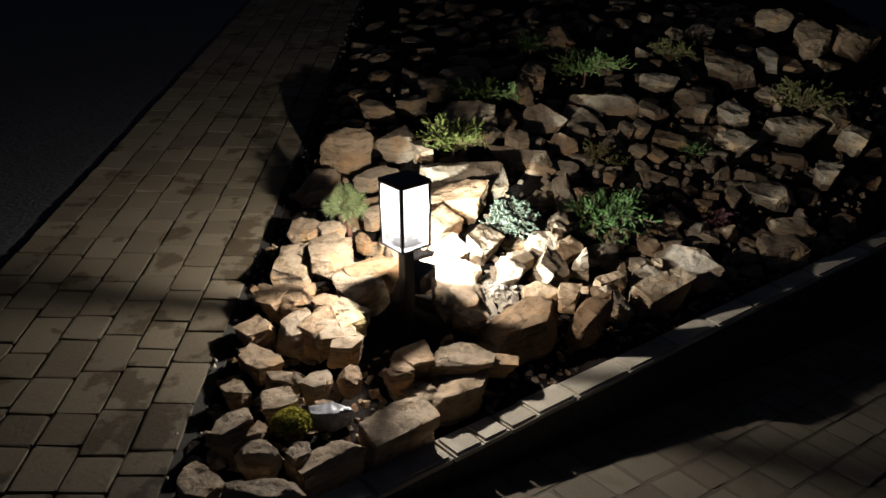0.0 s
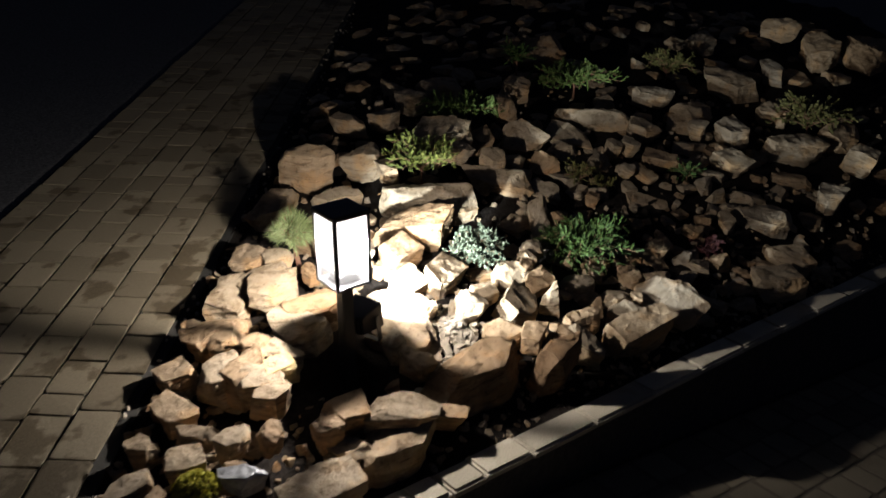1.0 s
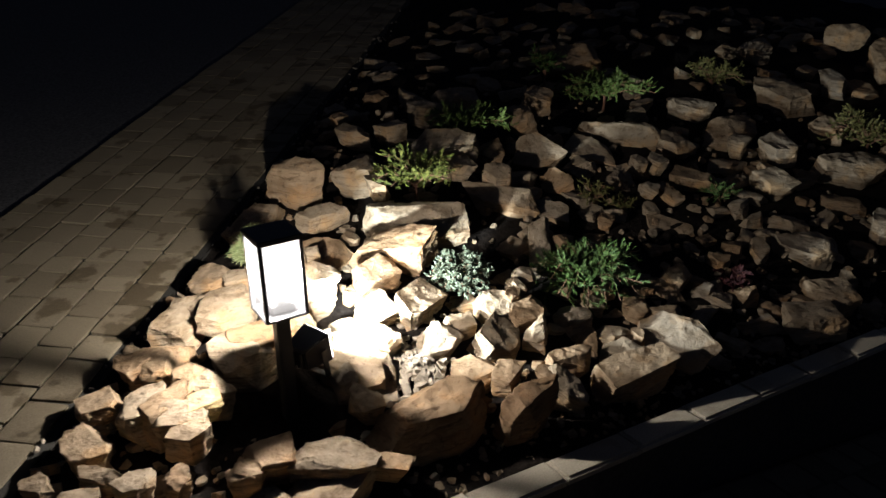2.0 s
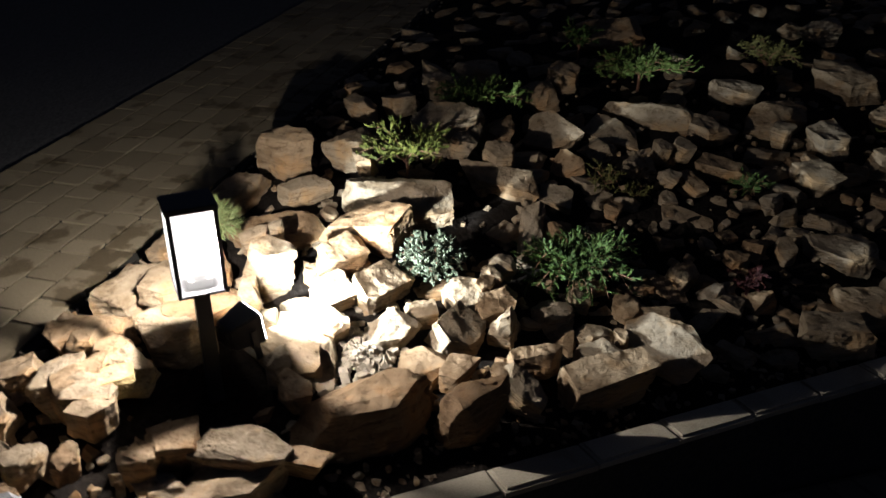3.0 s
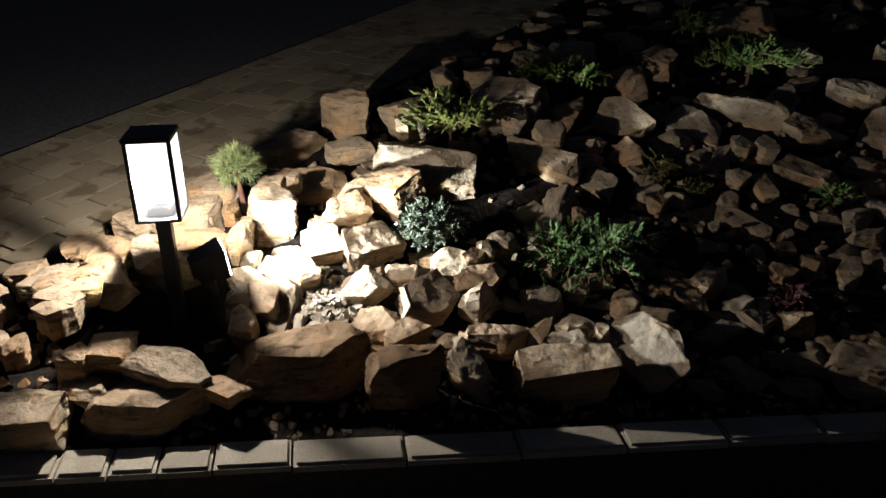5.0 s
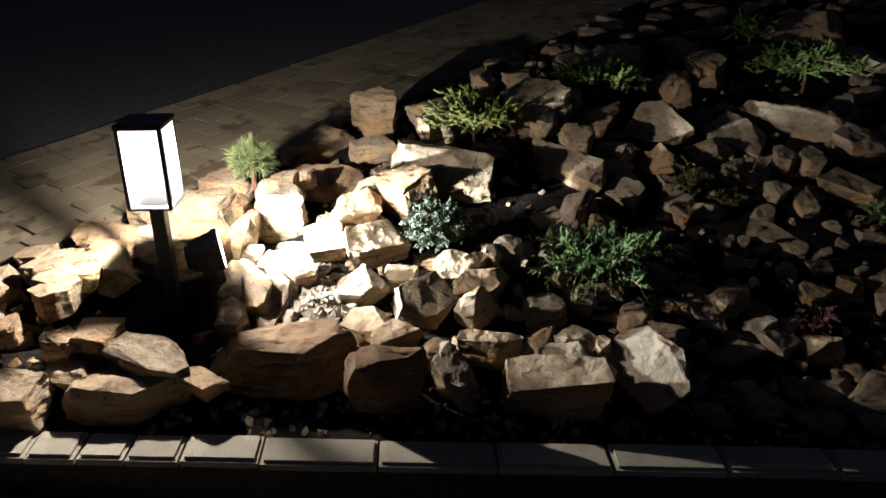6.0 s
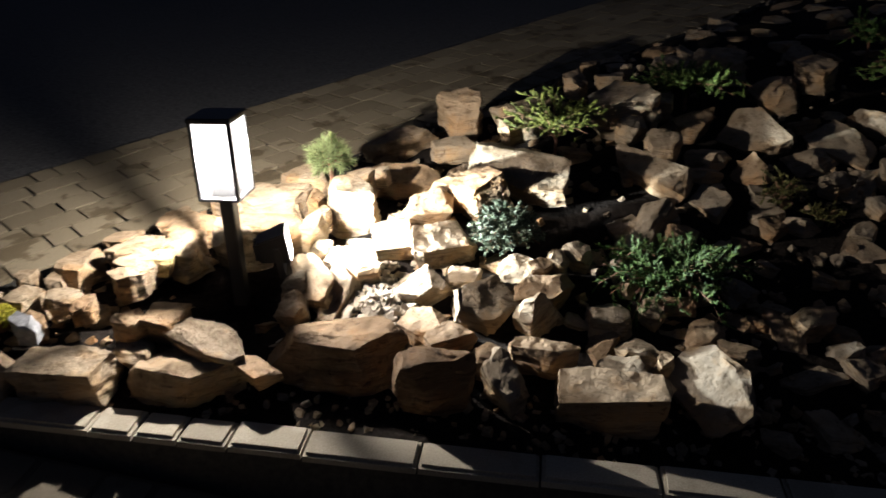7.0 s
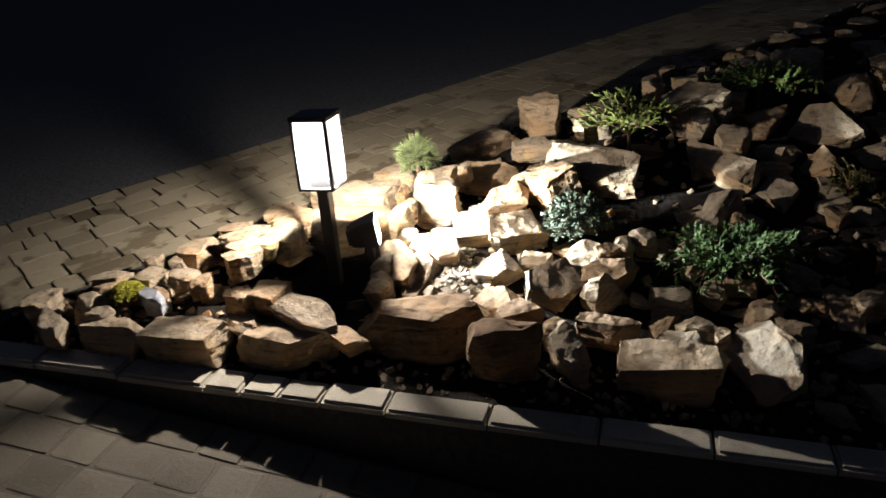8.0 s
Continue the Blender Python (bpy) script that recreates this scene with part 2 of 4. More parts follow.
path = slab("path", [(-1.775, 1.33), (-0.735, 1.33), (-0.735, 11.0), (-1.72, 11.0)], 12, 140, -0.010, JOINT, "garden path of pale grey concrete pavers with damp stains", "path")
far = KERB_FROM + KERB_WAY * 6.5
near = KERB_FROM - KERB_WAY * 1.0
driveway = slab("driveway", [(near + KERB_OUT * 2.6).to_tuple(), (far + KERB_OUT * 2.6).to_tuple(), (far + KERB_OUT * 0.005).to_tuple(), (near + KERB_OUT * 0.005).to_tuple()], 120, 30, -0.003, DRIVE_JOINT, "driveway of worn grey concrete pavers below the kerb", "driveway", drive_z)


def bed():
    rows, cols = 110, 70
    verts, faces = [], []
    for j in range(rows + 1):
        y = 1.36 + (8.6 - 1.36) * j / rows
        x1 = min(3.9, (y - 2.005) * 1.159 - 0.150)
        for i in range(cols + 1):
            x = -0.745 + (x1 + 0.745) * i / cols
            rough = 0.035 * noise.noise((x * 8, y * 8, 1)) + 0.014 * noise.noise((x * 31, y * 31, 5))
            verts.append((x, y, soil_z(x, y) + rough))
    for j in range(rows):
        for i in range(cols):
            k = j * (cols + 1) + i
            faces.append((k, k + 1, k + cols + 2, k + cols + 1))
    me = bpy.data.meshes.new("rock_bed")
    me.from_pydata(verts, [], faces)
    return tagged(place("soil_bed", me, SOIL, smooth=True), "mounded dark soil of the rock garden", "soil", kind="structure")


bed()


# ---- lantern, floodlight ----
def lantern():
    lamp = tagged(new("bollard_lantern"), "square black bollard lantern with lit frosted panes", "garden lamp")
    lamp.matrix_world = pose(LAMP.x, LAMP.y, LAMP.z, 0, 0, LAMP_TURN)
    s, h = 0.0635, 0.232
    bm = box(bmesh.new(), -0.0205, 0.0205, -0.0205, 0.0205, -0.36, 0.0, 0.003)
    part("post", bm, BLACK, lamp)
    part("bottom_plate", box(bmesh.new(), -s, s, -s, s, 0.0, 0.009, 0.002), BLACK, lamp)
    bm = box(bmesh.new(), -s - 0.003, s + 0.003, -s - 0.003, s + 0.003, h, h + 0.016, 0.003)
    part("roof", bm, BLACK, lamp)
    for sx in (-1, 1):
        for sy in (-1, 1):
            x, y = sx * (s - 0.0055), sy * (s - 0.0055)
            part("corner_bar", box(bmesh.new(), x - 0.0055, x + 0.0055, y - 0.0055, y + 0.0055, 0.009, h, 0.001), BLACK, lamp)
    for turn in range(4):
        bm = box(bmesh.new(), -s + 0.0115, s - 0.0115, s - 0.006, s - 0.003, 0.0095, h - 0.0005)
        bm.transform(pose(0, 0, 0, 0, 0, 90 * turn))
        pane = part("pane", bm, PANE, lamp, "glowing frosted glass pane")
        pane.visible_shadow = False
    socket = part("socket", box(bmesh.new(), -0.032, 0.032, -0.032, 0.032, 0.009, 0.036, 0.003), GREY_PLASTIC, lamp, "grey plastic lamp socket")
    bm = bmesh.new()
    bmesh.ops.create_cone(bm, cap_ends=True, segments=20, radius1=0.017, radius2=0.020, depth=0.035, matrix=pose(0, 0, 0.0545))
    part("bulb_neck", bm, GREY_PLASTIC, socket)
    bm = bmesh.new()
    bmesh.ops.create_uvsphere(bm, u_segments=20, v_segments=12, radius=0.017, matrix=pose(0, 0, 0.105))
    for v in bm.verts:
        v.co.z = 0.105 + (v.co.z - 0.105) * 1.6
    bulb = part("bulb", bm, BULB, lamp, "lit bulb", True)
    bulb.visible_shadow = False
    return lamp


lantern()


def floodlight():
    flood = tagged(new("floodlight"), "small black floodlight on the stones beside the lantern post", "floodlight")
    flood.matrix_world = Matrix.Translation(FLOOD) @ pose(0, 0, 0, 0, -7, FLOOD_TURN)
    bm = bmesh.new()
    w, h, d = 0.058, 0.050, 0.095
    ring = [(-d, -w * 0.72, -h * 0.75), (-d, w * 0.72, -h * 0.75), (-d, w * 0.72, h * 0.55), (-d, -w * 0.72, h * 0.55), (0, -w, -h), (0, w, -h), (0, w, h), (0, -w, h)]
    vs = [bm.verts.new(p) for p in ring]
    for f in ((0, 3, 2, 1), (4, 5, 6, 7), (0, 1, 5, 4), (1, 2, 6, 5), (2, 3, 7, 6), (3, 0, 4, 7)):
        bm.faces.new([vs[i] for i in f])
    bmesh.ops.bevel(bm, geom=list(bm.edges), offset=0.004, segments=2, affect="EDGES")
    housing = part("housing", bm, BLACK, flood)
    part("lens", box(bmesh.new(), 0.0015, 0.0045, -w + 0.008, w - 0.008, -h + 0.008, h - 0.008), LENS, flood, "bright lit glass lens").visible_shadow = False
    for k in range(5):
        y = -0.030 + 0.015 * k
        part("cooling_fin", box(bmesh.new(), -d - 0.010, -d + 0.004, y - 0.002, y + 0.002, -h * 0.6, h * 0.42), BLACK, housing)
    for sy in (-1, 1):
        part("bracket_arm", box(bmesh.new(), -0.045, -0.025, sy * (w + 0.003) - 0.0015, sy * (w + 0.003) + 0.0015, -0.085, 0.008), BLACK, flood)
    part("bracket_foot", box(bmesh.new(), -0.045, -0.025, -w - 0.003, w + 0.003, -0.088, -0.0855), BLACK, flood)
    return flood


floodlight()


# ---- kerb ----
kerb = tagged(new("kerb"), "low kerb of pale concrete edging blocks along the rock garden", "kerb", kind="structure")
KERB_SIZES = [0.30, 0.30, 0.30, 0.125, 0.12, 0.135, 0.20, 0.30, 0.31] + [0.30] * 14


def kerb_block(size):
    bm = box(bmesh.new(), 0.003, size - 0.003, 0.0, 0.108, -0.026, 0.0)
    edges = [e for e in bm.edges if all(v.co.z > -0.01 for v in e.verts)]
    bmesh.ops.bevel(bm, geom=edges, offset=0.009, segments=2, affect="EDGES")
    return bm


rnd = random.Random(5)
run = -0.848
for size in KERB_SIZES:
    p, q = KERB_FROM + KERB_WAY * run, KERB_FROM + KERB_WAY * (run + size)
    za, zb = ground_z(p.x, p.y) - 0.014, ground_z(q.x, q.y) - 0.014
    slope = math.degrees(math.atan2(zb - za, size))
    ob = part("kerb_block", kerb_block(size), KERB, kerb)
    ob.matrix_world = Matrix.Translation((p.x, p.y, za + rnd.uniform(-0.003, 0.003))) @ pose(0, 0, 0, 0, 0, 40.8) @ pose(0, 0, 0, rnd.uniform(-2, 1), -slope, 0) @ pose(0, rnd.uniform(-0.004, 0.004), 0)
    run += size


def kerb_wall():
    """The low concrete wall that carries the blocks, down to the driveway."""
    bm = bmesh.new()
    steps, start, end = 48, -0.86, 5.75
    rows = []
    for k in range(steps + 1):
        p = KERB_FROM + KERB_WAY * (start + (end - start) * k / steps)
        top, low = ground_z(p.x, p.y) - 0.037, drive_z(p.x, p.y) - 0.12
        f, g = p - KERB_OUT * 0.020, p - KERB_OUT * 0.104
        wob = 0.003 * noise.noise((k * 0.7, 0, 0))
        rows.append([bm.verts.new(v) for v in ((f.x + wob, f.y, top), (f.x, f.y + wob, min(low, top - 0.02)), (g.x, g.y, min(low, top - 0.02)), (g.x, g.y, top))])
    for a, c in zip(rows, rows[1:]):
        for i in range(4):
            bm.faces.new((a[i], c[i], c[(i + 1) % 4], a[(i + 1) % 4]))
    bm.faces.new(rows[0]), bm.faces.new(rows[-1][::-1])
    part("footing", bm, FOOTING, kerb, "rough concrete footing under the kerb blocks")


kerb_wall()


# ---- stones ----
def stone_mesh(l, w, h, sides, seed, fine=2, lean=0.0, cap=0.95):
    """A broken sandstone lump: a hull of jittered rings, its faces roughened."""
    r = random.Random(seed)
    bm = bmesh.new()
    pts = []
    start = r.uniform(-0.25, 0.25) + (math.pi / sides if sides == 4 else 0)
    tame = min(1.0, 0.75 * min(l, w) / h)
    lean_x, lean_y = r.uniform(-0.10, 0.10), r.uniform(-0.10, 0.10) + 2 * lean
    for z, size in ((-0.55, 0.86), (0.20, (1.0 + cap) / 2 + 0.04), (0.5, cap)):
        for i in range(sides):
            if z == 0.20 and r.random() < 0.35:
                continue
            a = start + 2 * math.pi * i / sides + r.uniform(-0.32, 0.32)
            k = size * (r.uniform(0.88, 1.10) if sides == 4 else r.uniform(0.76, 1.18)) * (1.24 if sides < 5 else 1.10)
            zz = z + (r.uniform(-0.16, 0.08) if z > 0.3 else r.uniform(-0.08, 0.08)) * tame
            x, y = k * math.cos(a) * 0.5, k * math.sin(a) * 0.5
            pts.append(((x + lean_x * z) * l, (y + lean_y * z) * w, zz * h))
    for p in pts:
        bm.verts.new(p)
    hull = bmesh.ops.convex_hull(bm, input=list(bm.verts))
    loose = list({v for v in hull["geom_interior"] + hull["geom_unused"] if isinstance(v, bmesh.types.BMVert)})
    if loose:
        bmesh.ops.delete(bm, geom=loose, context="VERTS")
    size = (l * w * h) ** (1 / 3)
    for _ in range((r.choice((1, 1, 2)) if sides == 4 else r.choice((3, 4, 4, 5))) if fine else 0):       # broken off corners
        a, e = r.uniform(0, 2 * math.pi), r.uniform(-0.15, 0.8)
        way = Vector((math.cos(a) * math.cos(e) / l, math.sin(a) * math.cos(e) / w, math.sin(e) / h)).normalized()
        reach = [v.co.dot(way) for v in bm.verts]
        cut = max(reach) - r.uniform(0.05, 0.17) * (max(reach) - min(reach))
        bmesh.ops.bisect_plane(bm, geom=list(bm.verts) + list(bm.edges) + list(bm.faces), plane_co=way * cut, plane_no=way, clear_outer=True)
        bmesh.ops.holes_fill(bm, edges=[q for q in bm.edges if q.is_boundary], sides=0)
    bmesh.ops.dissolve_limit(bm, angle_limit=radians(9), verts=list(bm.verts), edges=list(bm.edges))
    bmesh.ops.bevel(bm, geom=list(bm.edges), offset=size * 0.012, segments=1, affect="EDGES", clamp_overlap=True)
    bmesh.ops.triangulate(bm, faces=list(bm.faces))
    for _ in range(fine):
        long = [e for e in bm.edges if e.calc_length() > min(size * 0.12, 0.022)]
        if not long:
            break
        bmesh.ops.subdivide_edges(bm, edges=long, cuts=1)
        bmesh.ops.triangulate(bm, faces=list(bm.faces))
    bm.normal_update()
    off = Vector((seed * 1.7, seed * 0.9, seed * 2.3))
    for v in bm.verts:
        q = v.co / size
        crease = abs(noise.noise(Vector((q.x * 1.4, q.y * 1.4, q.z * 2.6)) + off))
        layer = q.z * 4.5 + 0.9 * noise.noise(q * 0.8 - off)
        ledge = (math.floor(layer * 2) / 2 - layer) * (1.0 - abs(v.normal.z))
        chip = math.floor(3.0 * noise.noise(q * 1.1 - off)) / 3.0
        d = 0.016 * noise.noise(q * 1.4 + off) + 0.05 * ledge + 0.030 * chip - 0.09 * max(0.0, 0.10 - crease) + 0.044 * noise.noise(Vector((q.x * 3, q.y * 3, q.z * 6)) + off) + 0.026 * noise.noise(q * 9 + off)
        v.co += v.normal * d * size
    return bm


STONE_LABELS = ("angular brown sandstone rock set in the rock garden", "large rough sandstone boulder in the rock garden", "small broken sandstone piece between larger rocks")
stone_at = []


def stone(x, y, top, l, w, h, yaw, along, across, sides, lean=0.0, cap=0.95, mat=None, label="", name="rock"):
    k = len(stone_at)
    ob = link(name, stone_mesh(l * 1.13, w * 1.13, h, sides, 11 + k, 5 if l > 0.12 else 4, lean, cap), mat or STONE)
    ob.data.polygons.foreach_set("use_smooth", [True] * len(ob.data.polygons))
    ob.data.set_sharp_from_angle(angle=radians(23))
    ob.matrix_world = pose(x, y, top + 0.006) @ pose(0, 0, 0, 0, 0, yaw) @ pose(0, 0, 0, across, -along, 0) @ pose(0, 0, -h * 0.5)
    tagged(ob, label or STONE_LABELS[1 if l > 0.22 else 0 if l > 0.10 else 2], "rock", "rocks of the rock garden")
    stone_at.append((x, y, max(l, w) / 2))
    return ob


stone(0.045, 2.315, 0.018, 0.310, 0.150, 0.190, 49, -2, 12, 5, lean=0.04, cap=0.9)
stone(-0.084, 2.253, 0.038, 0.169, 0.094, 0.087, -19, -10, 3, 5, lean=-0.15)
stone(0.080, 2.395, 0.070, 0.240, 0.110, 0.100, 24, -15, 14, 5)
stone(0.209, 2.467, 0.019, 0.109, 0.086, 0.084, 12, -6, 6, 4, lean=-0.2)
stone(0.728, 2.918, -0.012, 0.150, 0.080, 0.085, -8, -36, 10, 4)
stone(0.915, 3.072, 0.000, 0.300, 0.125, 0.200, 33, 3, 16, 4, cap=0.96)
stone(0.708, 3.080, 0.023, 0.180, 0.092, 0.086, 37, -5, 6, 5)
stone(0.898, 3.203, -0.006, 0.166, 0.115, 0.097, 19, -2, 2, 5)
stone(1.075, 3.295, -0.018, 0.300, 0.200, 0.110, -14, -8, 48, 5, cap=0.85)
stone(1.076, 3.473, 0.010, 0.121, 0.097, 0.089, 8, -0, 1, 5)
stone(1.110, 3.690, -0.022, 0.170, 0.100, 0.090, -26, -35, 20, 4)
stone(1.240, 3.620, -0.072, 0.180, 0.060, 0.080, 51, 10, 10, 4)
stone(0.588, 3.140, 0.100, 0.220, 0.100, 0.170, 66, 26, 8, 3, cap=0.5)
stone(0.455, 3.085, 0.092, 0.190, 0.150, 0.140, 52, -5, 28, 5)
stone(0.385, 2.905, 0.058, 0.185, 0.120, 0.100, 15, 8, 22, 5)
stone(0.507, 2.901, 0.056, 0.124, 0.088, 0.084, 73, 2, 7, 4)
stone(0.635, 2.945, 0.033, 0.092, 0.079, 0.080, 44, -3, 6, 5)
stone(0.459, 3.244, 0.120, 0.161, 0.148, 0.111, 25, -10, 20, 6)
stone(0.519, 3.362, 0.151, 0.070, 0.079, 0.077, 43, -7, 22, 5)
stone(0.548, 3.438, 0.157, 0.090, 0.074, 0.079, 28, -15, 20, 6)
stone(0.564, 3.258, 0.102, 0.159, 0.104, 0.092, 64, 2, 21, 5)
stone(-0.150, 3.095, 0.300, 0.200, 0.140, 0.260, 65, -4, 18, 6, cap=0.82)
stone(-0.045, 3.010, 0.112, 0.150, 0.095, 0.080, 40, 0, 22, 5)
stone(-0.020, 2.925, 0.118, 0.120, 0.090, 0.080, 20, -6, 16, 4)
stone(-0.100, 2.905, 0.150, 0.080, 0.060, 0.070, 75, 0, 10, 5)
stone(0.000, 3.255, 0.212, 0.170, 0.120, 0.100, 48, 4, 24, 4)
stone(0.060, 3.085, 0.165, 0.125, 0.130, 0.110, 58, 0, 32, 4)
stone(0.190, 3.175, 0.175, 0.190, 0.120, 0.120, 65, 4, 24, 4)
stone(0.255, 2.990, 0.098, 0.185, 0.115, 0.100, 38, 12, 28, 5)
stone(0.118, 2.800, 0.085, 0.190, 0.080, 0.060, -58, -34, 8, 4)
stone(0.022, 2.778, 0.134, 0.236, 0.107, 0.093, -17, -10, 3, 5)
stone(0.052, 2.912, 0.153, 0.169, 0.122, 0.100, 20, -5, 10, 5)
stone(0.022, 3.425, 0.280, 0.270, 0.150, 0.150, -4, 14, 14, 4)
stone(0.125, 3.595, 0.312, 0.420, 0.190, 0.130, 4, -3, 34, 5)
stone(-0.265, 3.390, 0.238, 0.320, 0.170, 0.120, 22, -2, 22, 6)
stone(-0.070, 3.200, 0.170, 0.060, 0.045, 0.070, 60, 0, 10, 4)
stone(-0.575, 3.600, 0.275, 0.270, 0.150, 0.140, 72, 4, 4, 5)
stone(-0.094, 3.790, 0.392, 0.087, 0.157, 0.084, 32, 1, 5, 5)
stone(0.330, 3.130, 0.105, 0.100, 0.090, 0.086, 48, 2, 19, 4)
stone(-0.482, 2.986, 0.223, 0.196, 0.194, 0.132, 60, 4, -0, 6)
stone(-0.271, 2.833, 0.204, 0.200, 0.165, 0.119, 29, -1, 5, 7)
stone(-0.581, 2.661, 0.184, 0.216, 0.147, 0.111, 31, 5, 0, 6)
stone(-0.504, 2.436, 0.170, 0.160, 0.168, 0.117, 66, 5, -2, 5)
stone(-0.336, 2.543, 0.188, 0.132, 0.134, 0.104, 113, 3, 1, 5)
stone(-0.326, 2.451, 0.182, 0.090, 0.074, 0.070, 50, 1, 4, 4, mat=YELLOW_STONE, label="flat yellowish sandstone slab near the lantern")
stone(-0.319, 2.342, 0.163, 0.124, 0.104, 0.092, 29, 0, 7, 6)
stone(-0.095, 2.342, 0.106, 0.118, 0.113, 0.096, 53, -1, 11, 4)
stone(-0.143, 2.257, 0.102, 0.089, 0.078, 0.080, 34, -4, 10, 4)
stone(-0.294, 2.199, 0.124, 0.059, 0.077, 0.072, 59, 4, 8, 6)
stone(0.094, 2.663, 0.096, 0.081, 0.134, 0.081, 41, -3, 9, 6)
stone(0.024, 2.710, 0.123, 0.078, 0.085, 0.080, 32, -5, 9, 5)
stone(0.410, 3.990, 0.270, 0.300, 0.125, 0.100, -4, -11, 26, 4)
stone(0.397, 4.088, 0.350, 0.126, 0.124, 0.101, 60, 3, 16, 5)
stone(0.340, 4.345, 0.375, 0.230, 0.160, 0.130, 72, 8, 20, 5)
stone(0.565, 4.420, 0.345, 0.240, 0.210, 0.120, 12, 2, 48, 5, cap=0.85)
stone(0.630, 4.245, 0.250, 0.170, 0.150, 0.090, -5, 14, 46, 3)
stone(0.430, 4.780, 0.435, 0.220, 0.140, 0.160, -12, 4, 20, 5)
stone(0.630, 4.015, 0.190, 0.160, 0.110, 0.090, -16, -8, 24, 4)
stone(0.594, 3.690, 0.165, 0.270, 0.095, 0.080, -88, -33, -4, 4)
stone(0.815, 4.610, 0.298, 0.240, 0.150, 0.100, -15, -20, 20, 4)
stone(0.985, 4.770, 0.345, 0.370, 0.160, 0.090, 3, -3, 62, 5, cap=0.9)
stone(0.930, 4.318, 0.264, 0.097, 0.065, 0.074, 40, 0, 22, 5)
stone(1.040, 4.480, 0.293, 0.100, 0.077, 0.080, 46, 3, 21, 5)
stone(1.083, 4.329, 0.218, 0.083, 0.100, 0.082, 13, -9, 20, 5)
stone(1.190, 4.330, 0.188, 0.117, 0.077, 0.079, -45, -20, 4, 4)
stone(1.131, 4.526, 0.285, 0.095, 0.084, 0.083, -17, -17, 14, 5)
stone(1.155, 4.130, 0.098, 0.220, 0.120, 0.100, -8, -16, 24, 4)
stone(0.881, 4.019, 0.167, 0.083, 0.063, 0.073, 35, -4, 20, 5)
stone(0.720, 5.580, 0.600, 0.360, 0.200, 0.200, 4, 6, 34, 5)
stone(0.540, 4.899, 0.522, 0.166, 0.167, 0.120, 30, 1, 8, 6)
stone(0.116, 4.903, 0.515, 0.216, 0.203, 0.136, -9, 3, 6, 6)
stone(-0.051, 4.754, 0.480, 0.186, 0.139, 0.108, -16, 4, 6, 6)
stone(0.206, 4.301, 0.429, 0.099, 0.128, 0.089, 32, 1, 9, 4)
stone(0.101, 4.164, 0.446, 0.259, 0.205, 0.137, 9, 3, 24, 6)
stone(-0.179, 4.503, 0.441, 0.143, 0.119, 0.099, -35, 2, 6, 4)
stone(-0.221, 4.678, 0.450, 0.054, 0.054, 0.069, 16, 8, 2, 5)
stone(0.966, 3.488, 0.014, 0.100, 0.112, 0.090, 46, 1, 5, 7)
stone(0.807, 3.449, 0.039, 0.073, 0.087, 0.078, 56, -0, 17, 5)
stone(0.767, 3.345, 0.031, 0.051, 0.042, 0.064, 46, -5, 16, 6)
stone(0.954, 3.293, -0.003, 0.061, 0.066, 0.073, 36, 1, 1, 5)
stone(0.692, 3.777, 0.166, 0.118, 0.092, 0.086, 63, 1, 21, 5)
stone(-0.161, 2.914, 0.202, 0.069, 0.135, 0.076, 28, -2, 8, 6)
stone(1.953, 5.477, 0.439, 0.328, 0.310, 0.184, 7, -1, 12, 6)
stone(2.231, 5.601, 0.479, 0.149, 0.178, 0.112, -5, 1, 16, 5)
stone(2.613, 5.853, 0.608, 0.263, 0.320, 0.164, 7, 2, 20, 5)
stone(2.119, 4.827, 0.220, 0.371, 0.178, 0.125, 13, -3, 16, 5)
stone(1.704, 4.594, 0.193, 0.232, 0.133, 0.105, -40, -17, 10, 4)
stone(1.783, 4.177, 0.030, 0.305, 0.202, 0.136, -5, -4, 7, 5)
stone(1.830, 3.942, -0.087, 0.181, 0.176, 0.124, 29, -0, 5, 4)
stone(1.303, 4.485, 0.224, 0.212, 0.106, 0.093, 12, -6, 20, 4)
stone(1.789, 4.871, 0.287, 0.179, 0.163, 0.118, 25, -0, 16, 4)
stone(1.234, 4.720, 0.335, 0.173, 0.139, 0.108, 4, -10, 17, 5)
stone(1.375, 5.099, 0.428, 0.241, 0.102, 0.091, 6, -8, 13, 5)
stone(1.548, 4.958, 0.355, 0.286, 0.163, 0.118, 30, 0, 16, 6)
stone(2.432, 4.981, 0.232, 0.245, 0.174, 0.123, 26, 1, 17, 5)
stone(2.505, 4.800, 0.157, 0.181, 0.203, 0.126, 3, -4, 10, 5)
stone(2.180, 4.403, 0.068, 0.152, 0.179, 0.113, -15, -4, 8, 5)
stone(1.709, 3.732, -0.105, 0.271, 0.134, 0.105, 24, -2, 3, 4)
stone(1.355, 3.952, 0.035, 0.087, 0.110, 0.084, -24, -9, 6, 5)
stone(1.571, 4.827, 0.307, 0.108, 0.114, 0.094, -15, -11, 13, 5)
stone(2.085, 5.135, 0.328, 0.185, 0.124, 0.101, 2, -5, 14, 5)
stone(3.008, 5.943, 0.564, 0.421, 0.245, 0.155, 38, -3, 22, 6)
stone(2.397, 6.088, 0.680, 0.232, 0.144, 0.110, -25, -1, 14, 5)
stone(1.831, 5.997, 0.590, 0.198, 0.129, 0.103, -20, -4, 14, 5)
stone(-0.579, 3.163, 0.235, 0.146, 0.147, 0.111, -5, 7, 7, 5)
stone(-0.596, 2.917, 0.205, 0.277, 0.164, 0.119, 87, 3, -4, 5)
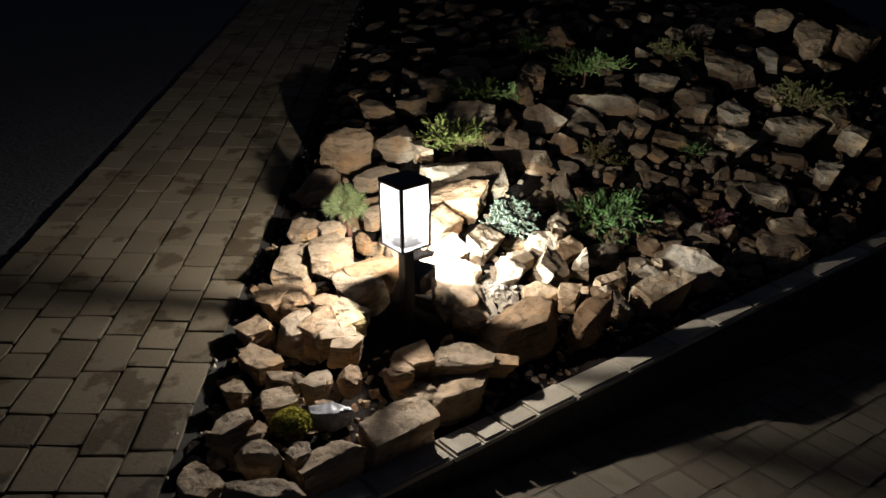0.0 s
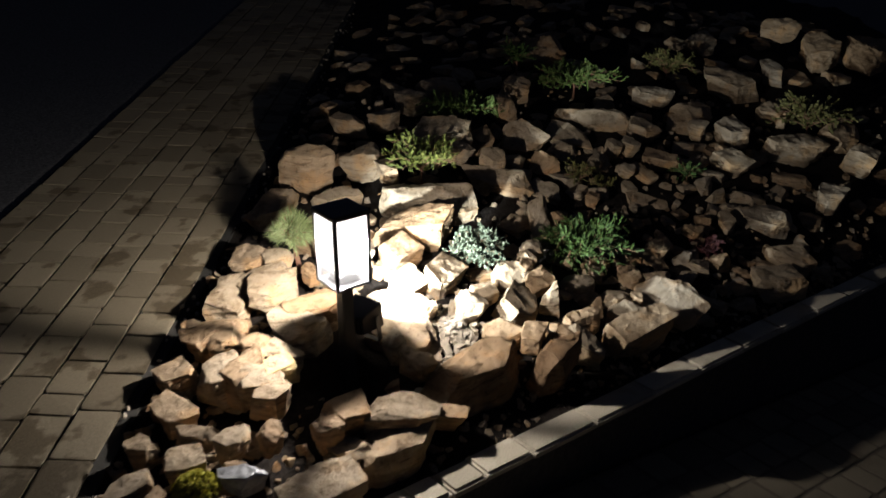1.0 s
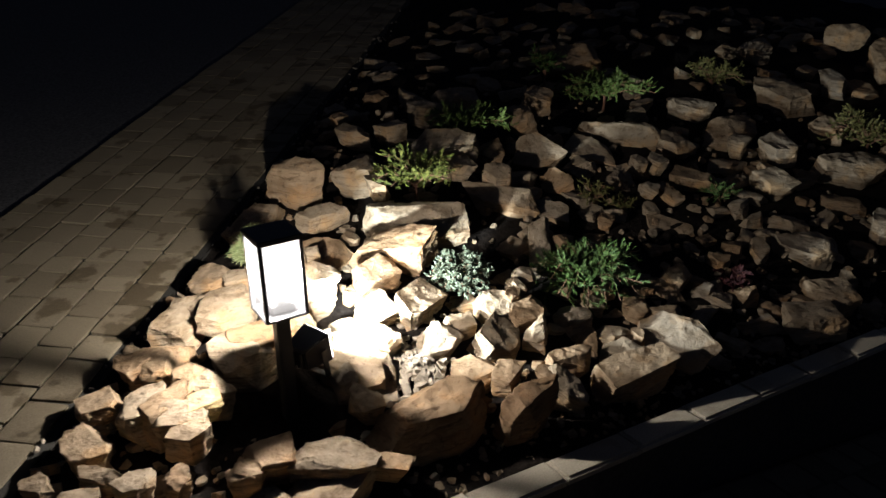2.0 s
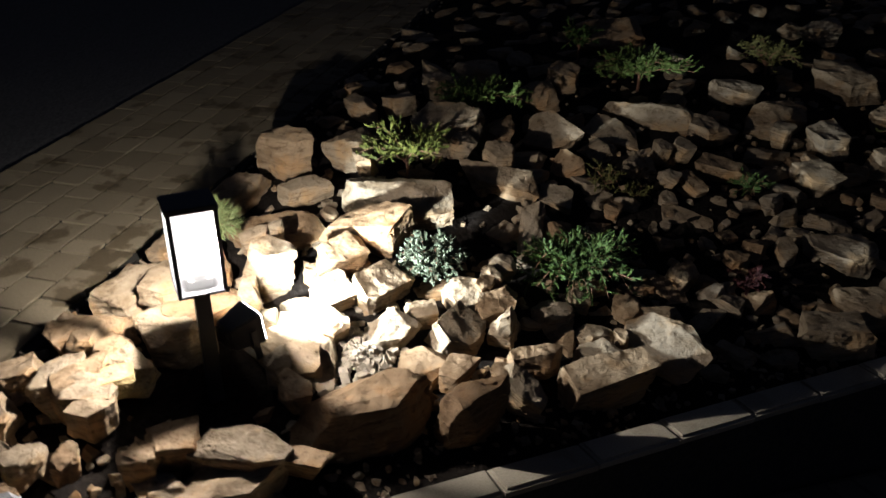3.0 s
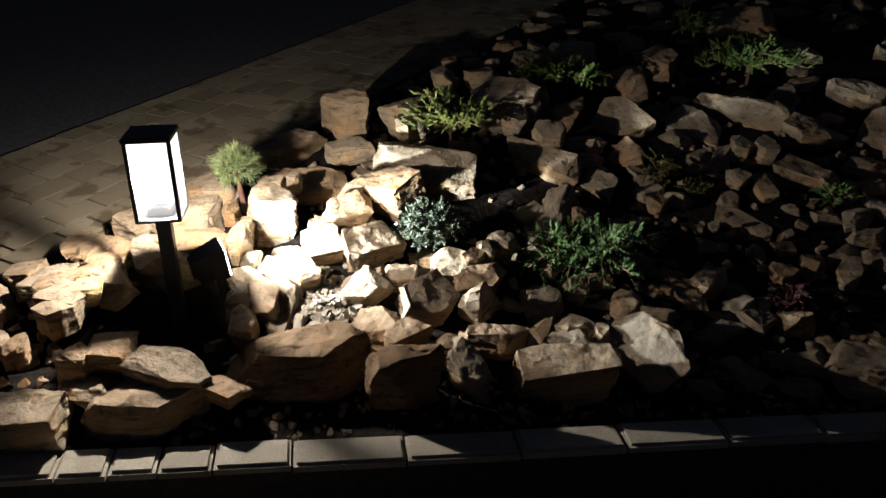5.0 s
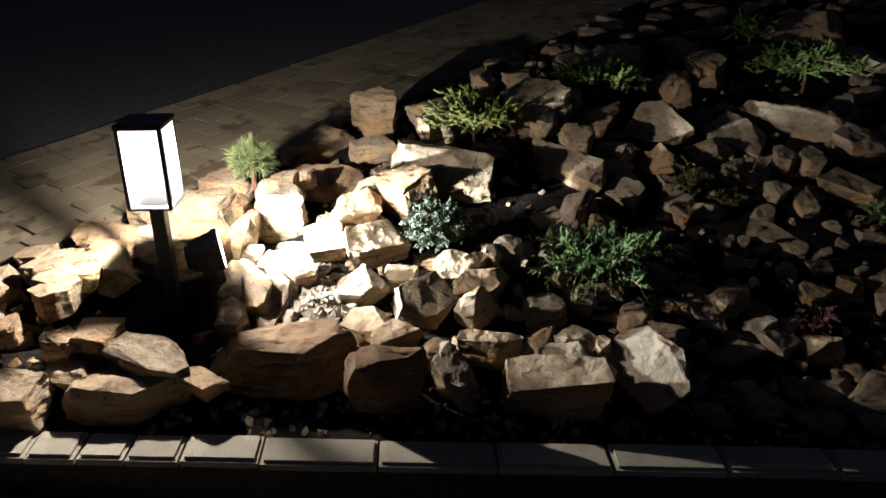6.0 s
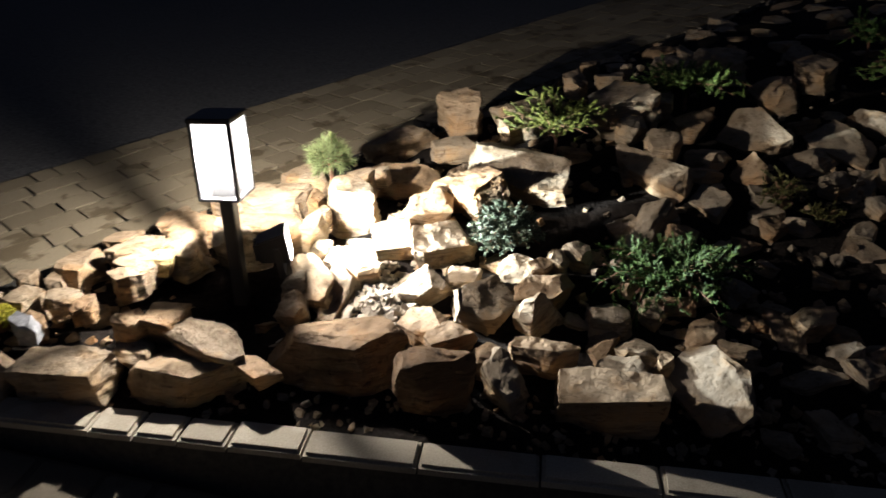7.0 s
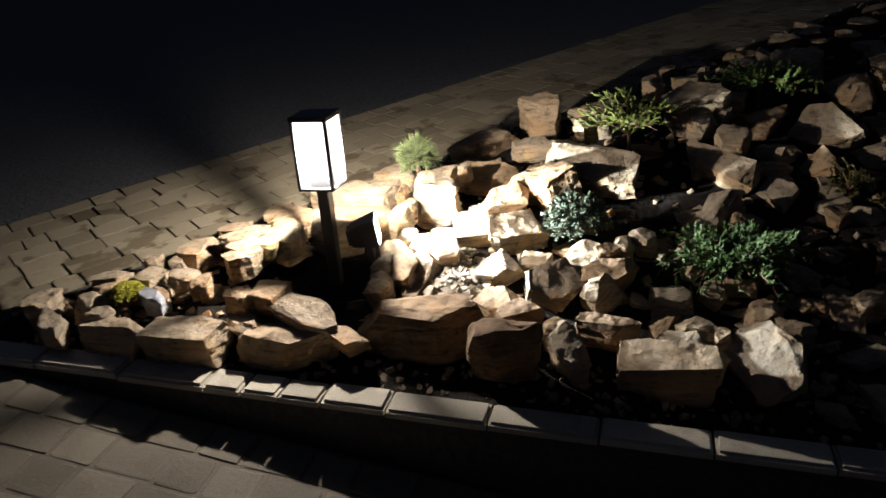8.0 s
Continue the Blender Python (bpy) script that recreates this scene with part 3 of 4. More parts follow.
stone(-0.444, 2.956, 0.222, 0.153, 0.197, 0.114, -1, 2, 4, 6)
stone(-0.309, 2.753, 0.199, 0.184, 0.201, 0.128, 1, -2, 3, 8)
stone(-0.529, 2.632, 0.187, 0.148, 0.136, 0.106, 2, 3, 3, 6)
stone(-0.415, 2.586, 0.192, 0.097, 0.107, 0.089, 21, 1, 2, 5)
stone(-0.433, 2.443, 0.179, 0.213, 0.141, 0.108, 76, 4, -1, 5)
stone(-0.364, 2.394, 0.176, 0.123, 0.112, 0.095, 10, 0, 5, 4)
stone(-0.652, 2.464, 0.152, 0.114, 0.117, 0.096, 42, 7, -1, 4)
stone(-0.593, 2.293, 0.136, 0.120, 0.161, 0.099, 25, 6, 2, 5)
stone(-0.648, 2.133, 0.112, 0.071, 0.080, 0.077, 3, 4, 2, 5)
stone(-0.394, 2.165, 0.125, 0.113, 0.076, 0.079, 66, 5, 4, 6)
stone(-0.293, 2.183, 0.120, 0.053, 0.075, 0.069, 10, -3, 8, 6)
stone(-0.497, 2.078, 0.112, 0.102, 0.127, 0.091, 12, 0, 4, 4)
stone(-0.624, 1.963, 0.104, 0.182, 0.116, 0.097, 78, 2, -0, 5)
stone(-0.366, 2.052, 0.100, 0.092, 0.062, 0.073, 30, 0, 7, 5)
stone(-0.141, 2.079, 0.055, 0.228, 0.152, 0.200, 48, 2, 0, 4, lean=-0.1, cap=1.0)
stone(-0.516, 1.861, 0.087, 0.110, 0.099, 0.090, 1, -3, 4, 6)
stone(-0.659, 1.737, 0.085, 0.108, 0.132, 0.094, 23, 2, 4, 5)
stone(-0.492, 1.728, 0.065, 0.185, 0.079, 0.081, 4, -4, 5, 5)
stone(-0.330, 1.878, 0.047, 0.224, 0.095, 0.140, 36, -1, 7, 4)
stone(-0.406, 1.878, 0.076, 0.069, 0.081, 0.076, -22, -6, 3, 5)
stone(-0.546, 1.932, 0.098, 0.063, 0.069, 0.073, -29, -3, 2, 5)
stone(-0.660, 2.311, 0.128, 0.040, 0.056, 0.063, -9, 5, 5, 5)
stone(-0.659, 2.694, 0.177, 0.049, 0.056, 0.067, -10, 5, 4, 6)
stone(-0.235, 3.985, 0.395, 0.202, 0.190, 0.136, -20, 2, 6, 5)
stone(-0.367, 4.484, 0.413, 0.237, 0.094, 0.088, -39, 4, 6, 5)
stone(-0.132, 2.274, 0.103, 0.083, 0.067, 0.075, -2, -9, 6, 4)
stone(-0.497, 2.177, 0.127, 0.125, 0.058, 0.071, 0, 1, 5, 5)
stone(-0.514, 4.773, 0.410, 0.110, 0.079, 0.081, -56, 0, 9, 4)
stone(0.237, 4.104, 0.389, 0.130, 0.106, 0.093, -50, -11, -1, 5)
stone(0.227, 4.217, 0.411, 0.136, 0.076, 0.079, -31, -9, 4, 5)
stone(0.514, 3.313, 0.139, 0.107, 0.051, 0.068, 61, 1, 22, 5)
stone(1.148, 3.766, 0.030, 0.131, 0.098, 0.089, -72, -9, -4, 5)
stone(1.550, 4.074, 0.035, 0.131, 0.081, 0.081, -80, -11, -4, 5)
stone(0.874, 3.302, -0.000, 0.150, 0.098, 0.089, -18, -4, 1, 5)
stone(-0.472, 3.133, 0.244, 0.118, 0.110, 0.094, 24, 7, 5, 6)
stone(-0.318, 3.030, 0.237, 0.060, 0.080, 0.072, 38, 5, 6, 5)
stone(-0.292, 3.212, 0.275, 0.094, 0.088, 0.085, 39, 8, 6, 5)
stone(-0.233, 3.263, 0.290, 0.049, 0.058, 0.067, 29, 7, 9, 4)
stone(-0.198, 2.973, 0.219, 0.052, 0.066, 0.068, 57, 4, 6, 5)

# the boulder before the lantern and the stone beside it, shade painted into both, and the upright block at the path
stone(0.296, 2.670, 0.062, 0.430, 0.175, 0.310, 40, 3, 6, 5, lean=0.12, cap=0.95, mat=SHADED_STONE, label="large sandstone boulder behind the kerb, shade painted into its colour")
stone(0.600, 2.765, 0.078, 0.210, 0.120, 0.280, 52, 0, 16, 5, cap=0.9, mat=SHADED_STONE, label="angular sandstone rock behind the kerb, shade painted into its colour")
stone(-0.490, 3.865, 0.412, 0.245, 0.160, 0.270, -6, -2, 12, 5, cap=0.80)
stone(-0.320, 3.675, 0.285, 0.210, 0.120, 0.100, 14, 6, 14, 5)
stone(-0.345, 2.025, 0.105, 0.11, 0.065, 0.07, 8, 0, 10, 5, mat=SLATE, label="small shiny grey slate stone behind the sedum")


# smaller rocks that fill the far and outer parts of the mound
rnd = random.Random(21)
spots, taken = [], list(stone_at)
for k in range(60000):
    if len(taken) >= 440:
        break
    y = rnd.uniform(1.5, 7.4)
    x = rnd.uniform(-0.66, 3.2)
    if k % 2:
        x, y = rnd.uniform(0.45, 2.3), rnd.uniform(3.1, 5.0)
    if kerb_gap(x, y) < 0.20:
        continue
    l = rnd.uniform(0.07, 0.19) * (1.2 if y > 4.6 else 1.0)
    if any((x - a) ** 2 + (y - b) ** 2 < (0.66 * (c + l / 2)) ** 2 for a, b, c in taken):
        continue
    if (x - LAMP.x) ** 2 + (y - LAMP.y) ** 2 < 0.02 or (x - FLOOD.x) ** 2 + (y - FLOOD.y) ** 2 < 0.02:
        continue
    z = soil_z(x, y) + (rnd.uniform(-0.015, 0.028) if x > 0.7 and y < 4.4 else rnd.uniform(-0.005, 0.036))
    taken.append((x, y, l / 2))
    spots.append((x, y, z, l, l * rnd.uniform(0.6, 0.95), l * rnd.uniform(0.5, 0.8), rnd.uniform(0, 180), rnd.uniform(-20, 20), rnd.uniform(-20, 20), rnd.choice((4, 5, 5, 6))))
spots.sort(key=lambda q: (q[0] - 0.6) ** 2 + (q[1] - 1.5) ** 2)
singles = 300 - len(stone_at)
for spot in spots[:singles]:
    stone(*spot)


def rock_heap(rest):
    """The farther small rocks, past those that one could count."""
    verts, faces = [], []
    for k, (x, y, z, l, w, h, yaw, along, across, sides) in enumerate(rest):
        bm = stone_mesh(l * 1.13, w * 1.13, h, sides, 611 + k, 3)
        bm.verts.index_update()
        m = pose(x, y, z + 0.006) @ pose(0, 0, 0, 0, 0, yaw) @ pose(0, 0, 0, across, -along, 0) @ pose(0, 0, -h * 0.5)
        base = len(verts)
        verts += [tuple(m @ v.co) for v in bm.verts]
        faces += [[base + v.index for v in f.verts] for f in bm.faces]
        bm.free()
    me = bpy.data.meshes.new("rock_heap")
    me.from_pydata(verts, [], faces)
    heap = place("rock_heap", me, RUBBLE, smooth=True)
    me.set_sharp_from_angle(angle=radians(23))
    tagged(heap, "small angular sandstone rocks packed up the mound", "rocks", kind="stuff")


rock_heap(spots[singles:])


def loose_pieces(name, count, where, sizes, mat, label, category, seed):
    """Many small pieces lying on the soil, joined."""
    r = random.Random(seed)
    shapes = []
    for k in range(10):
        bm = stone_mesh(1.0, r.uniform(0.55, 0.9), r.uniform(0.4, 0.7), r.choice((4, 5, 6)), 900 + seed * 20 + k, 0)
        bm.verts.ensure_lookup_table()
        shapes.append(([v.co.copy() for v in bm.verts], [[v.index for v in f.verts] for f in bm.faces]))
        bm.free()
    verts, faces = [], []
    for _ in range(count):
        spot = where(r)
        if not spot:
            continue
        x, y, z = spot
        s = r.uniform(*sizes)
        m = pose(x, y, z + s * 0.15, r.uniform(-40, 40), r.uniform(-40, 40), r.uniform(0, 360))
        vs, fs = r.choice(shapes)
        base = len(verts)
        verts += [tuple(m @ (v * s)) for v in vs]
        faces += [[base + i for i in f] for f in fs]
    me = bpy.data.meshes.new(name)
    me.from_pydata(verts, [], faces)
    return tagged(place(name, me, mat), label, category, kind="stuff")


def on_mound(r):
    y = r.uniform(1.5, 5.4)
    x = r.uniform(-0.73, min(3.6, (y - 2.005) * 1.159 - 0.2))
    near_lens = (x - FLOOD.x) ** 2 + (y - FLOOD.y) ** 2 < 0.10
    return (x, y, soil_z(x, y)) if kerb_gap(x, y) > 0.27 and not near_lens else None


def behind_kerb(r):
    p = KERB_FROM + KERB_WAY * r.uniform(-0.7, 3.5) - KERB_OUT * r.uniform(0.115, 0.30)
    return p.x, p.y, soil_z(p.x, p.y) - 0.004


def in_heap(r):
    a, d = r.uniform(0, 2 * math.pi), r.gauss(0, 0.105)
    x, y = 0.205 + d * math.cos(a), 2.875 + 1.3 * d * math.sin(a)
    return x, y, soil_z(x, y) + 0.045 - 0.25 * abs(d)


def by_path(r):
    y = r.uniform(1.2, 8.0)
    side = r.random() < 0.75
    x = -1.80 - abs(r.gauss(0, 0.09)) if side else -0.735 + r.gauss(0, 0.03)
    return x, y, ground_z(x, y) - (0.105 if side else 0.0)


loose_pieces("stone_rubble", 1500, on_mound, (0.012, 0.050), RUBBLE, "loose broken sandstone pieces between the rocks", "rubble", 2)
loose_pieces("stone_chips", 500, behind_kerb, (0.014, 0.036), RUBBLE, "small sandstone chips in the soil behind the kerb", "stone chips", 6)
loose_pieces("gravel_heap", 420, in_heap, (0.014, 0.042), GRIT, "heap of small grey gravel beside the lantern", "gravel", 3)
loose_pieces("edge_gravel", 420, by_path, (0.006, 0.022), GRIT, "loose gravel along the edges of the path", "gravel", 4)


# ---- plants ----
def tube(verts, faces, pts, r0, r1, n=5):
    base = len(verts)
    for k, p in enumerate(pts):
        way = (pts[min(k + 1, len(pts) - 1)] - pts[max(k - 1, 0)]).normalized()
        side = way.orthogonal().normalized()
        up = way.cross(side)
        r = r0 + (r1 - r0) * k / (len(pts) - 1)
        for i in range(n):
            a = 2 * math.pi * i / n
            verts.append(tuple(p + (side * math.cos(a) + up * math.sin(a)) * r))
    for k in range(len(pts) - 1):
        for i in range(n):
            a, b = base + k * n + i, base + k * n + (i + 1) % n
            faces.append((a, b, b + n, a + n))
    faces.append(tuple(base + (len(pts) - 1) * n + i for i in range(n)))


def spike(verts, faces, p, way, length, width):
    """A thick needle: three-sided, widest at a third, pointed."""
    side = way.orthogonal().normalized()
    up = way.cross(side)
    base = len(verts)
    verts.append(tuple(p))
    for i in range(3):
        a = 2.0944 * i
        verts.append(tuple(p + way * length * 0.4 + (side * math.cos(a) + up * math.sin(a)) * width))
    verts.append(tuple(p + way * length))
    for i in range(3):
        j = (i + 1) % 3
        faces.append((base, base + 1 + j, base + 1 + i))
        faces.append((base + 1 + i, base + 1 + j, base + 4))


def mesh_part(name, verts, faces, mat, parent, label=""):
    me = bpy.data.meshes.new(name)
    me.from_pydata(verts, [], faces)
    return place(name, me, mat, parent, label)


def shrub(name, label, category, x, y, z, wide, high, mat, seed, branches=26, leaf=0.014, thick=0.0028, spread=1.0, yaw=0, long=1.0, droop=0.25, dense=1.0, loose=0.32, fronds=(3, 4, 5, 6)):
    """A low conifer: arching branches from one base, each set with side sprays of short leaves."""
    r = random.Random(seed)
    plant = tagged(new(name), label, category)
    plant.matrix_world = pose(x, y, z - 0.035, 0, 0, yaw)
    leaf_v, leaf_f = [], []
    for b in range(branches):
        a = 2 * math.pi * (b + r.uniform(-0.4, 0.4)) / branches
        reach = r.uniform(0.45, 1.0)
        tip = Vector((math.cos(a) * wide / 2 * reach * spread * long, math.sin(a) * wide / 2 * reach * spread, high * r.uniform(0.35, 1.0) * (1.25 - 0.75 * reach)))
        mid = Vector((tip.x * 0.45, tip.y * 0.45, tip.z * 0.75 + high * 0.12))
        end = tip + Vector((tip.x * 0.15, tip.y * 0.15, -droop * high * reach * r.random()))
        pts = []
        for k in range(7):
            t = k / 6
            p = mid * (2 * t * (1 - t)) + (tip if t < 1 else end) * (t * t)
            pts.append(p + Vector((r.gauss(0, 1), r.gauss(0, 1), r.gauss(0, 1))) * 0.002)
        wood_v, wood_f = [], []
        tube(wood_v, wood_f, pts, 0.0035, 0.0012, 4)
        mesh_part("branch", wood_v, wood_f, BARK, plant)
        length = sum((pts[k + 1] - pts[k]).length for k in range(6))
        sprays = max(4, int(length / leaf * 1.15 * dense))
        for s in range(sprays):
            t = 0.06 + 0.94 * (s + r.random()) / sprays
            k = min(5, int(t * 6))
            p = pts[k].lerp(pts[k + 1], t * 6 - k)
            way = (pts[k + 1] - pts[k]).normalized()
            out = (Vector((r.gauss(0, 1), r.gauss(0, 1), r.gauss(0.35, 0.8))).normalized() + way * 0.9).normalized()
            q = p
            for step in range(r.choice(fronds)):
                for _ in range(3):
                    d = (out + Vector((r.gauss(0, 1), r.gauss(0, 1), r.gauss(0, 1))) * loose).normalized()
                    spike(leaf_v, leaf_f, q, d, leaf * r.uniform(0.7, 1.25), thick * r.uniform(0.8, 1.3))
                q = q + out * leaf * 0.55
    wood_v, wood_f = [], []
    tube(wood_v, wood_f, [Vector((0, 0, -0.09)), Vector((0.003, 0, -0.02)), Vector((0, 0, 0.03))], 0.008, 0.005, 7)
    mesh_part("stem", wood_v, wood_f, BARK, plant, "brown woody stem")
    mesh_part("foliage", leaf_v, leaf_f, mat, plant)
    return plant


def dwarf_pine(x, y, z):
    r = random.Random(77)
    plant = tagged(new("dwarf_pine"), "small round dwarf pine with pale green needles on a reddish stem", "dwarf pine")
    plant.matrix_world = pose(x, y, z) @ Matrix.Scale(1.5, 4)
    v, f = [], []
    tube(v, f, [Vector((0.012, 0.004, -0.06)), Vector((0.006, 0, -0.01)), Vector((0, 0, 0.035)), Vector((-0.002, 0, 0.07))], 0.0075, 0.004, 8)
    nv, nf = [], []
    for b in range(62):
        a, e = r.uniform(0, 2 * math.pi), r.uniform(-0.45, 1.45)
        d = Vector((math.cos(a) * math.cos(e), math.sin(a) * math.cos(e), math.sin(e)))
        root, tip = Vector((0, 0, 0.045)), Vector((0, 0, 0.05)) + d * r.uniform(0.035, 0.058)
        tube(v, f, [root, root.lerp(tip, 0.5) + Vector((0, 0, 0.003)), tip], 0.002, 0.0012, 4)
        for k in range(34):
            p = root.lerp(tip, r.uniform(0.55, 1.0))
            w = (d + Vector((r.gauss(0, 1), r.gauss(0, 1), r.gauss(0, 1))) * 0.5).normalized()
            spike(nv, nf, p, w, r.uniform(0.016, 0.034), 0.0010)
    mesh_part("stem", v, f, BARK, plant, "reddish brown stem")
    mesh_part("foliage", nv, nf, LEAF_PINE, plant)
    return plant


def cushion(name, label, category, x, y, z, wide, high, mat, seed, count, size):
    """A dense dome of fleshy shoots, each a small rosette."""
    r = random.Random(seed)
    plant = tagged(new(name), label, category)
    plant.matrix_world = pose(x, y, z)
    v, f, sv, sf = [], [], [], []
    for _ in range(count):
        a, t = r.uniform(0, 2 * math.pi), math.sqrt(r.random())
        h = high * math.sqrt(max(0.0, 1 - t * t)) * r.uniform(0.82, 1.08)
        p = Vector((math.cos(a) * t * wide / 2, math.sin(a) * t * wide / 2, h))
        n = Vector((p.x, p.y, h * 1.4 + 0.01)).normalized()
        tube(sv, sf, [Vector((p.x * 0.6, p.y * 0.6, -0.02)), p], 0.0014, 0.0010, 3)
        for k in range(9):
            w = (n + Vector((r.gauss(0, 1), r.gauss(0, 1), r.gauss(0, 1))) * 0.75).normalized()
            spike(v, f, p - n * 0.002, w, size * r.uniform(0.7, 1.2), size * 0.30)
    mesh_part("stem", sv, sf, BARK, plant)
    mesh_part("foliage", v, f, mat, plant)
    return plant


dwarf_pine(-0.405, 3.16, 0.238)
shrub("golden_juniper", "spreading golden yellow juniper among the rocks", "juniper", 0.05, 3.88, 0.365, 0.34, 0.20, LEAF_GOLD, 31, 24, 0.020, 0.0024, 1.0, 20, 1.1, 0.1, 0.9)
shrub("blue_juniper", "dense silvery blue juniper beside a pale slab", "juniper", 0.298, 3.350, 0.150, 0.225, 0.165, LEAF_BLUE, 32, 120, 0.012, 0.0036, 1.0, 0, 1.0, 0.1, 1.3, 0.55, (2, 3, 4))
shrub("green_juniper", "trailing green juniper hanging over the rocks", "juniper", 0.770, 3.60, 0.090, 0.42, 0.17, LEAF_GREEN, 33, 46, 0.016, 0.0019, 1.0, 35, 1.2, 0.75, 1.15)
shrub("olive_heather", "sparse olive heather between broken rocks", "heather", 0.815, 4.17, 0.225, 0.17, 0.13, LEAF_OLIVE, 34, 16, 0.013, 0.0026, 1.0, 0, 1.0, 0.2, 0.8)
shrub("olive_heather", "sparse olive heather between broken rocks", "heather", 0.94, 4.22, 0.150, 0.15, 0.10, LEAF_OLIVE, 35, 14, 0.013, 0.0026, 1.0, 0, 1.0, 0.2, 0.8)
shrub("lime_juniper", "low lime green juniper spreading over the rocks", "juniper", 0.217, 4.48, 0.475, 0.40, 0.10, LEAF_LIME, 36, 28, 0.018, 0.0032, 1.0, 25, 1.1, 0.3)
shrub("lime_juniper", "low lime green juniper beside a large pale rock", "juniper", 0.89, 5.12, 0.49, 0.46, 0.13, LEAF_LIME, 37, 34, 0.018, 0.0034, 1.0, 25, 1.1, 0.3)
shrub("blue_juniper", "small blue green juniper at the top of the mound", "juniper", 0.56, 5.33, 0.575, 0.20, 0.14, LEAF_GREEN, 38, 20, 0.016, 0.0032)
shrub("lime_juniper", "dark spreading juniper far up the mound", "juniper", 1.53, 5.55, 0.47, 0.34, 0.18, LEAF_OLIVE, 39, 20, 0.018, 0.0032, 1.0, 0, 1.1, 0.3, 0.8)
shrub("green_juniper", "dark green juniper far up the mound", "juniper", 2.27, 5.06, 0.26, 0.42, 0.24, LEAF_OLIVE, 40, 26, 0.02, 0.0036, 1.0, 0, 1.1, 0.3, 0.8)
shrub("dark_heather", "small dark heather between the rocks", "heather", 1.42, 4.42, 0.16, 0.16, 0.09, LEAF_GREEN, 41, 14, 0.014, 0.0026, 1.0, 0, 1.0, 0.2, 0.7)
shrub("red_barberry", "small dark red barberry between the rocks", "barberry", 1.40, 3.86, -0.03, 0.15, 0.10, LEAF_RED, 42, 18, 0.014, 0.0040, 1.0, 0, 1.0, 0.2, 0.8)
cushion("sedum_cushion", "yellow green sedum cushion between the front rocks", "sedum", -0.447, 1.985, 0.075, 0.125, 0.05, LEAF_SEDUM, 43, 420, 0.0085)


# ---- pavers ----
def paver_mesh(name, l, w, seed):
    """A tumbled concrete paver with worn rounded edges; its top lies in z = 0."""
    r = random.Random(seed)
    bm = box(bmesh.new(), 0, w, 0, l, -0.05, 0)
    uprights = [e for e in bm.edges if abs(e.verts[0].co.z - e.verts[1].co.z) > 0.01]
    bmesh.ops.bevel(bm, geom=uprights, offset=0.0045, segments=2, affect="EDGES")
    top = [e for e in bm.edges if all(v.co.z > -0.01 for v in e.verts)]
    bmesh.ops.bevel(bm, geom=top, offset=0.0012, segments=1, affect="EDGES")
    for v in bm.verts:
        v.co.x += r.uniform(-0.004, 0.004)
        v.co.y += r.uniform(-0.004, 0.004)
        v.co.z += r.uniform(-0.0008, 0.0008)
    me = bpy.data.meshes.new(name)
    bm.to_mesh(me)
    bm.free()
    return me


GAP = 0.010
LENGTHS = (0.10, 0.14, 0.18, 0.215)
path_meshes = {(l, k): paver_mesh("paver", l - GAP, 0.139 - GAP, 50 + 7 * k + int(l * 1000)) for l in LENGTHS for k in range(4)}
drive_meshes = {(l, k): paver_mesh("paver", l - GAP - 0.006, 0.148 - GAP - 0.006, 90 + 7 * k + int(l * 1000)) for l in LENGTHS for k in range(4)}


